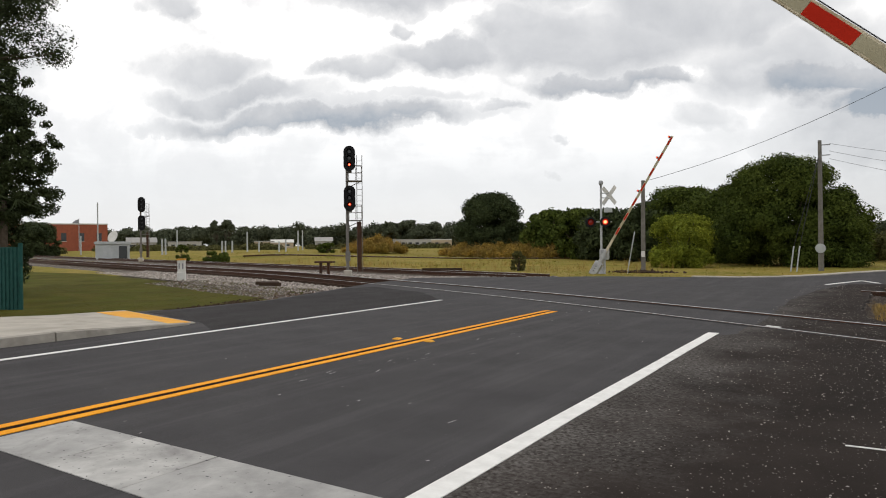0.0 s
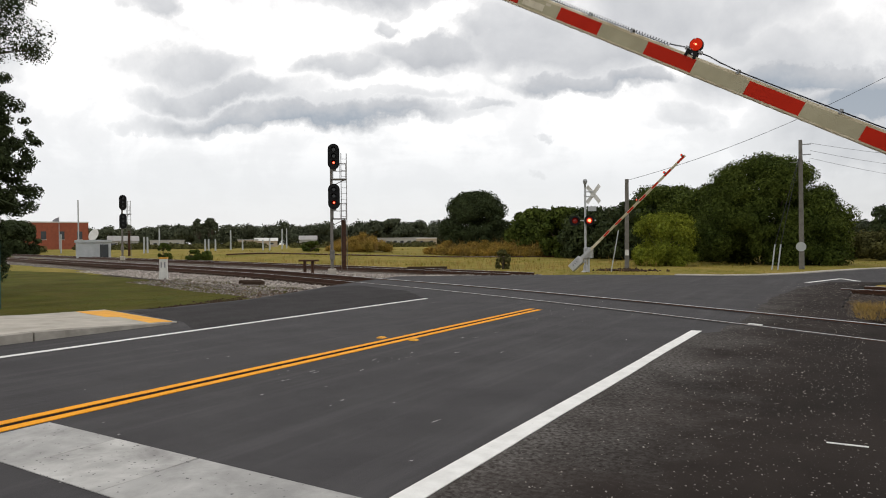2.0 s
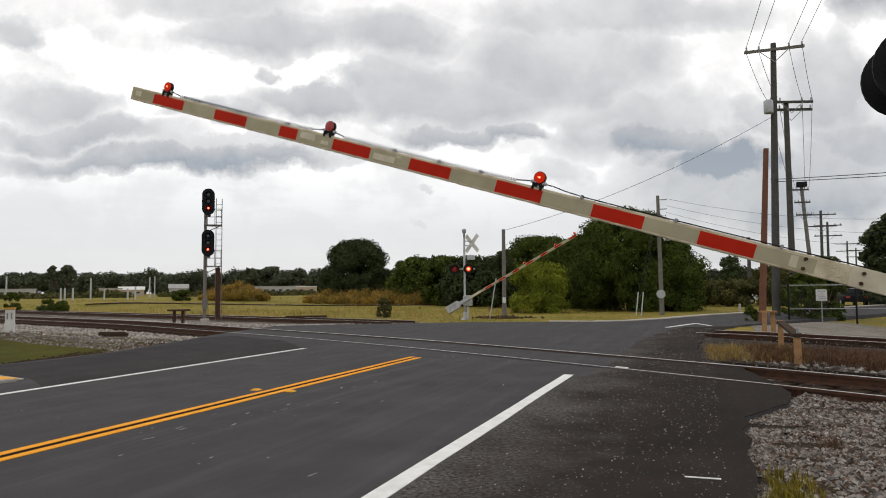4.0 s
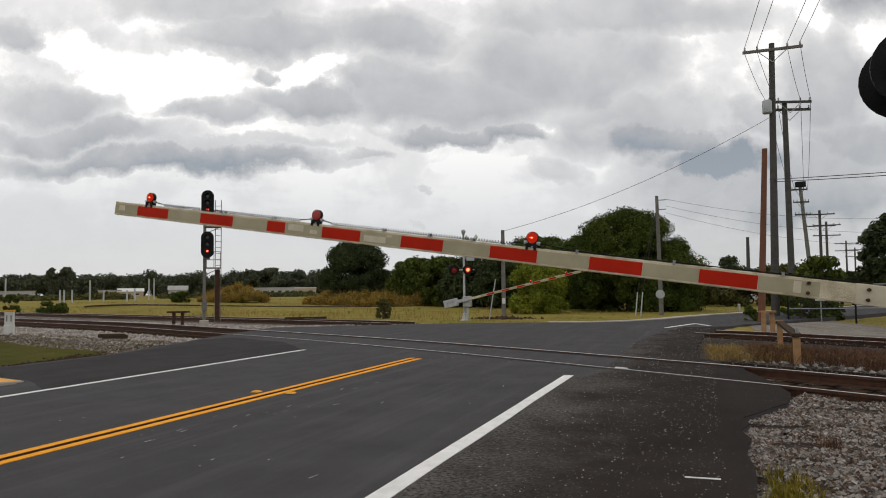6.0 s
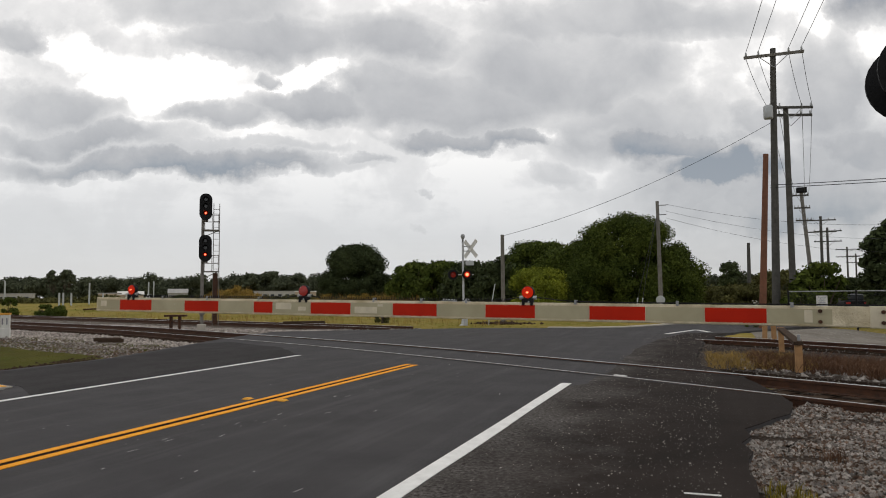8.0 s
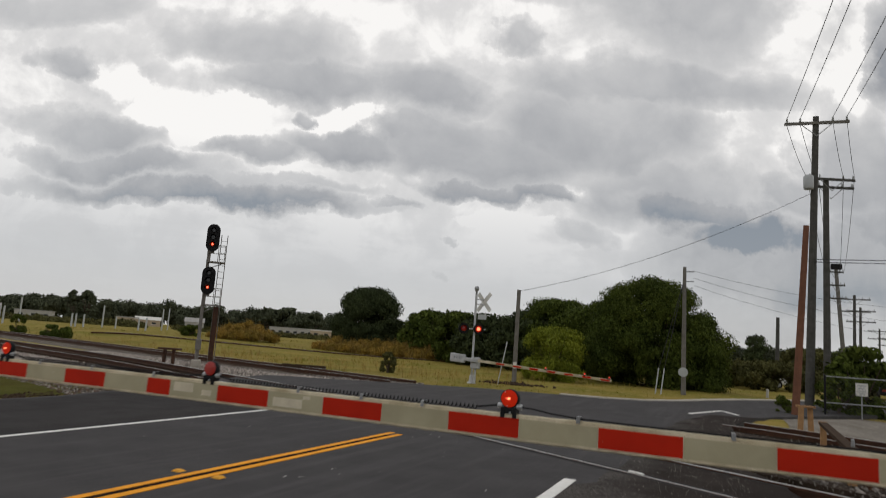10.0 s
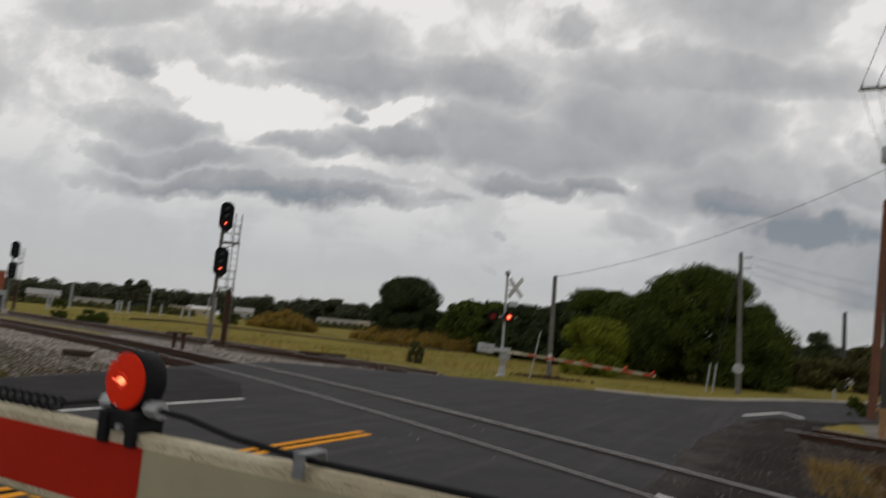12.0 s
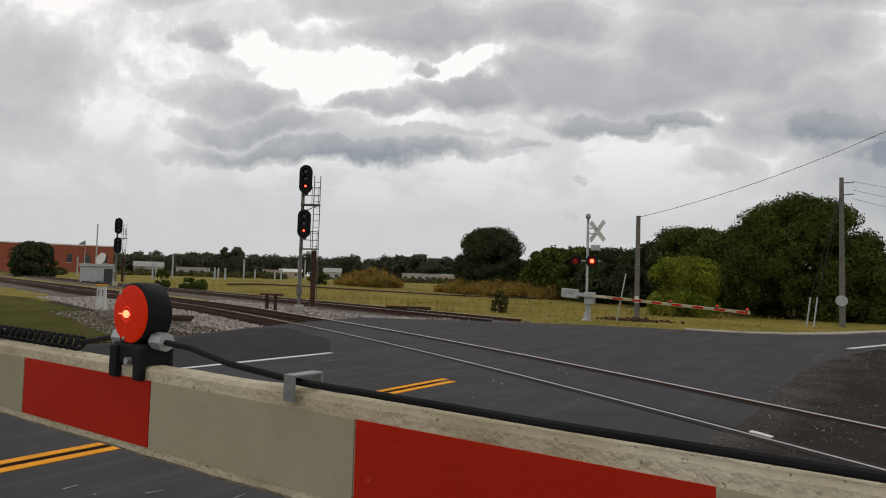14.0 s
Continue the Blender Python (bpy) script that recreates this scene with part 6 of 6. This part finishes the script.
bm = slab(B(), [(9.5, 17.0), (24, 10.0), (60, 25), (60, 60), (22, 40), (12, 22)], -0.6, -0.375)
tagged(part("yard_gravel", bm, YARD), "pale bare gravel yard behind the fence", "yard", kind="structure")
vs, fs = [], []
for i in range(30):
    x = 7.25 + 0.5 * i
    y0, y1 = spare_y(x) + 1.7, min(14.1 + (x - 6.95) * 1.65, 19.5)
    for k in range(16):
        y = y0 + (y1 - y0) * k / 15
        vs.append((x, y, ground_z(x, y) + 0.028))
fs = [(i * 16 + k, i * 16 + 16 + k, i * 16 + 17 + k, i * 16 + k + 1) for i in range(29) for k in range(15)]
tagged(raw_mesh("gravel_verge", vs, fs, YARD), "pale gravel verge beyond the second track", "gravel", kind="structure")
gf_ = thing("green_fence", pose(-12.25, -4.65, -0.2, 0, 0, 12), "dark green screened fence panel by the pavement", "fence")
part("post", rod(B(), (0, 0, -0.1), (0, 0, 1.75), 0.05, 0.05, 12), TEAL, gf_)
part("screen", box(B(), (-1.6, 0, 0.85), (3.1, 0.05, 1.6), None, 0.008), TEAL, gf_)
for i in range(22):
    part("slat", box(B(), (-0.12 - i * 0.14, -0.035, 0.85), (0.07, 0.02, 1.58)), TEAL, gf_)
# flag, parked cars, bollard, soil
t = thing("flagpole", pose(-197.72, 98.49, 0), "thin pale flagpole with a small drooping flag", "flagpole")
part("pole", rod(B(), (0, 0, -0.3), (0, 0, 10.31), 0.12, 0.08, 8), GREY_PAINT, t)
bm = B()
top = 10.31
rows_f = [[bm.verts.new((-0.1 - 0.5 * i, 0.15 * math.sin(i * 1.3), top - 0.1 - 1.3 * k - 0.12 * i)) for k in (0, 1)] for i in range(8)]
for a, b in zip(rows_f, rows_f[1:]):
    bm.faces.new((a[0], b[0], b[1], a[1]))
part("flag", bm, BLUE, t, "small dark flag")


def car(x, y, turn, paint, label):
    t = thing("car", pose(x, y, ground_z(x, y), 0, 0, turn), label, "car")
    bm = box(B(), (0, 0, 0.62), (4.4, 1.75, 0.55), None, 0.12)
    part("body", bm, paint, t)
    bm = box(B(), (-0.2, 0, 1.12), (2.3, 1.5, 0.55), None, 0.16)
    c = part("cabin", bm, GLASS_DARK, t)
    part("roof", box(B(), (-0.2, 0, 1.40), (1.9, 1.36, 0.07), None, 0.03), paint, c)
    for px in (-1.35, 1.35):
        for py in (-0.8, 0.8):
            w = part("wheel", rod(B(), (px, py - 0.1, 0.32), (px, py + 0.1, 0.32), 0.32, 0.32, 18), RUBBER, t)
            part("rim", rod(B(), (px, py - 0.11, 0.32), (px, py + 0.11, 0.32), 0.18, 0.18, 12), GALV, w)
    for py in (-0.6, 0.6):
        part("headlight", box(B(), (2.19, py, 0.68), (0.06, 0.32, 0.14), None, 0.02), WHITE_PAINT, t)
        part("tail_light", box(B(), (-2.19, py, 0.72), (0.06, 0.3, 0.14), None, 0.02), RED_LENS, t)


car(10.69, 56.36, 15, WHITE_PAINT, "small white car parked beside the far road")
car(16.19, 48.12, 95, BLACK, "dark car parked in the gravel yard")
t = thing("bollard", pose(7.71, 33.92, -0.2), "small pale bollard by the far road", "bollard")
part("post", lathe(B(), [(0.08, 0.0), (0.08, 0.42), (0.095, 0.44), (0.07, 0.52), (0.0, 0.55)], 14), PALE_WALL, t)
g = np.random.default_rng(71)
spots = [(P1[0] + g.normal(0.1, 0.7), P1[1] - 1.0 + g.normal(0, 0.35), -0.13) for _ in range(260)]
lumps = scatter_stones("soil_heap", "low heap of dark soil by a pole", spots, 0.09, 72)
lumps.data.materials[0] = TIE_WOOD
edge = []
while len(edge) < 900:
    k = g.random()
    x, y = -7.75 - 1.6 * k + g.normal(0, 0.12), -3.0 + 7.2 * k + g.normal(0, 0.35)
    edge.append((x - 0.25, y, ground_z(x, y) + 0.01))
soil = scatter_stones("soil_edge", "crumbled dark soil along the asphalt edge", edge, 0.035, 73)
soil.data.materials[0] = TIE_WOOD
# yard poles in the distance
t, gz = pole("yard_post", -100.00, 62.63, 4.43, 0, 0, 0.14, 0.12, GREY_PAINT, "pale post in the distant railway yard")
t, gz = pole("yard_post", -84.94, 49.26, 2.70, 0, 0, 0.14, 0.12, GREY_PAINT, "pale post in the distant railway yard")
t, gz = pole("yard_post", -84.68, 49.65, 2.69, 0, 0, 0.14, 0.12, GREY_PAINT, "pale post in the distant railway yard")
t, gz = pole("yard_post", -83.64, 67.07, 2.26, 0, 0, 0.14, 0.12, GREY_PAINT, "pale post in the distant railway yard")
t, gz = pole("yard_post", -79.78, 56.18, 2.31, 0, 0, 0.14, 0.12, GREY_PAINT, "pale post in the distant railway yard")
t, gz = pole("yard_post", -79.47, 56.57, 2.31, 0, 0, 0.14, 0.12, GREY_PAINT, "pale post in the distant railway yard")
t, gz = pole("yard_post", -78.83, 57.34, 2.30, 0, 0, 0.14, 0.12, GREY_PAINT, "pale post in the distant railway yard")
t, gz = pole("yard_post", -88.70, 68.89, 4.01, 0, 0, 0.14, 0.12, GREY_PAINT, "pale post in the distant railway yard")
t, gz = pole("yard_post", -77.73, 66.11, 2.20, 0, 0, 0.14, 0.12, GREY_PAINT, "pale post in the distant railway yard")
t, gz = pole("yard_post", -93.24, 86.01, 4.52, 0, 0, 0.14, 0.12, GREY_PAINT, "pale post in the distant railway yard")
t, gz = pole("yard_post", -125.67, 59.33, 3.76, 0, 0, 0.14, 0.12, GREY_PAINT, "pale post in the distant railway yard")
t, gz = pole("yard_post", -128.53, 64.44, 10.73, 0, 0, 0.14, 0.12, GREY_PAINT, "pale post in the distant railway yard")
t, gz = pole("yard_post", -74.82, 64.81, 2.45, 0, 0, 0.14, 0.12, GREY_PAINT, "pale post in the distant railway yard")
t, gz = pole("yard_post", -106.65, 100.87, 5.10, 0, 0, 0.14, 0.12, GREY_PAINT, "pale post in the distant railway yard")


# ---- movement ----
NEAR_TURN = [(0, 42.6), (0.5, 39.2), (1.0, 35.8), (1.5, 32.4), (2.0, 29.2), (2.5, 26.1), (3.0, 23.0), (3.5, 20.1), (6.0, 8.3), (6.5, 6.0), (7.0, 4.2), (7.5, 2.4), (7.7, 1.9), (8.4, 0.1), (9.0, 0.0), (14.0, 0.0)]
FAR_TURN = [(0, 59.0), (1.5, 47.6), (3.2, 34.6), (3.5, 32.4), (6.5, 8.6), (7.0, 4.5), (8.0, -2.8), (9.0, -3.8), (14.0, -3.8)]


def motions():
    # the near arm points along -x, the far arm along +x
    flip = Matrix.Rotation(math.pi, 4, "Z")
    hang = Matrix.Translation((0, 0, -0.392))
    walk(near_arm, [(t, Matrix.Translation((7.473, -7.601, 1.642)) @ Matrix.Rotation(radians(a), 4, "Y") @ hang @ flip) for t, a in NEAR_TURN])
    walk(near_weight, [(t, Matrix.Translation((7.473, -7.601, 1.642)) @ Matrix.Rotation(radians(a), 4, "Y") @ flip) for t, a in NEAR_TURN])
    walk(far_arm, [(t, Matrix.Translation((-5.6, 19.6, 0.98)) @ Matrix.Rotation(radians(-a), 4, "Y")) for t, a in FAR_TURN])
    walk(far_weight, [(t, Matrix.Translation((-5.6, 19.6, 0.98)) @ Matrix.Rotation(radians(-a), 4, "Y")) for t, a in FAR_TURN])


motions()
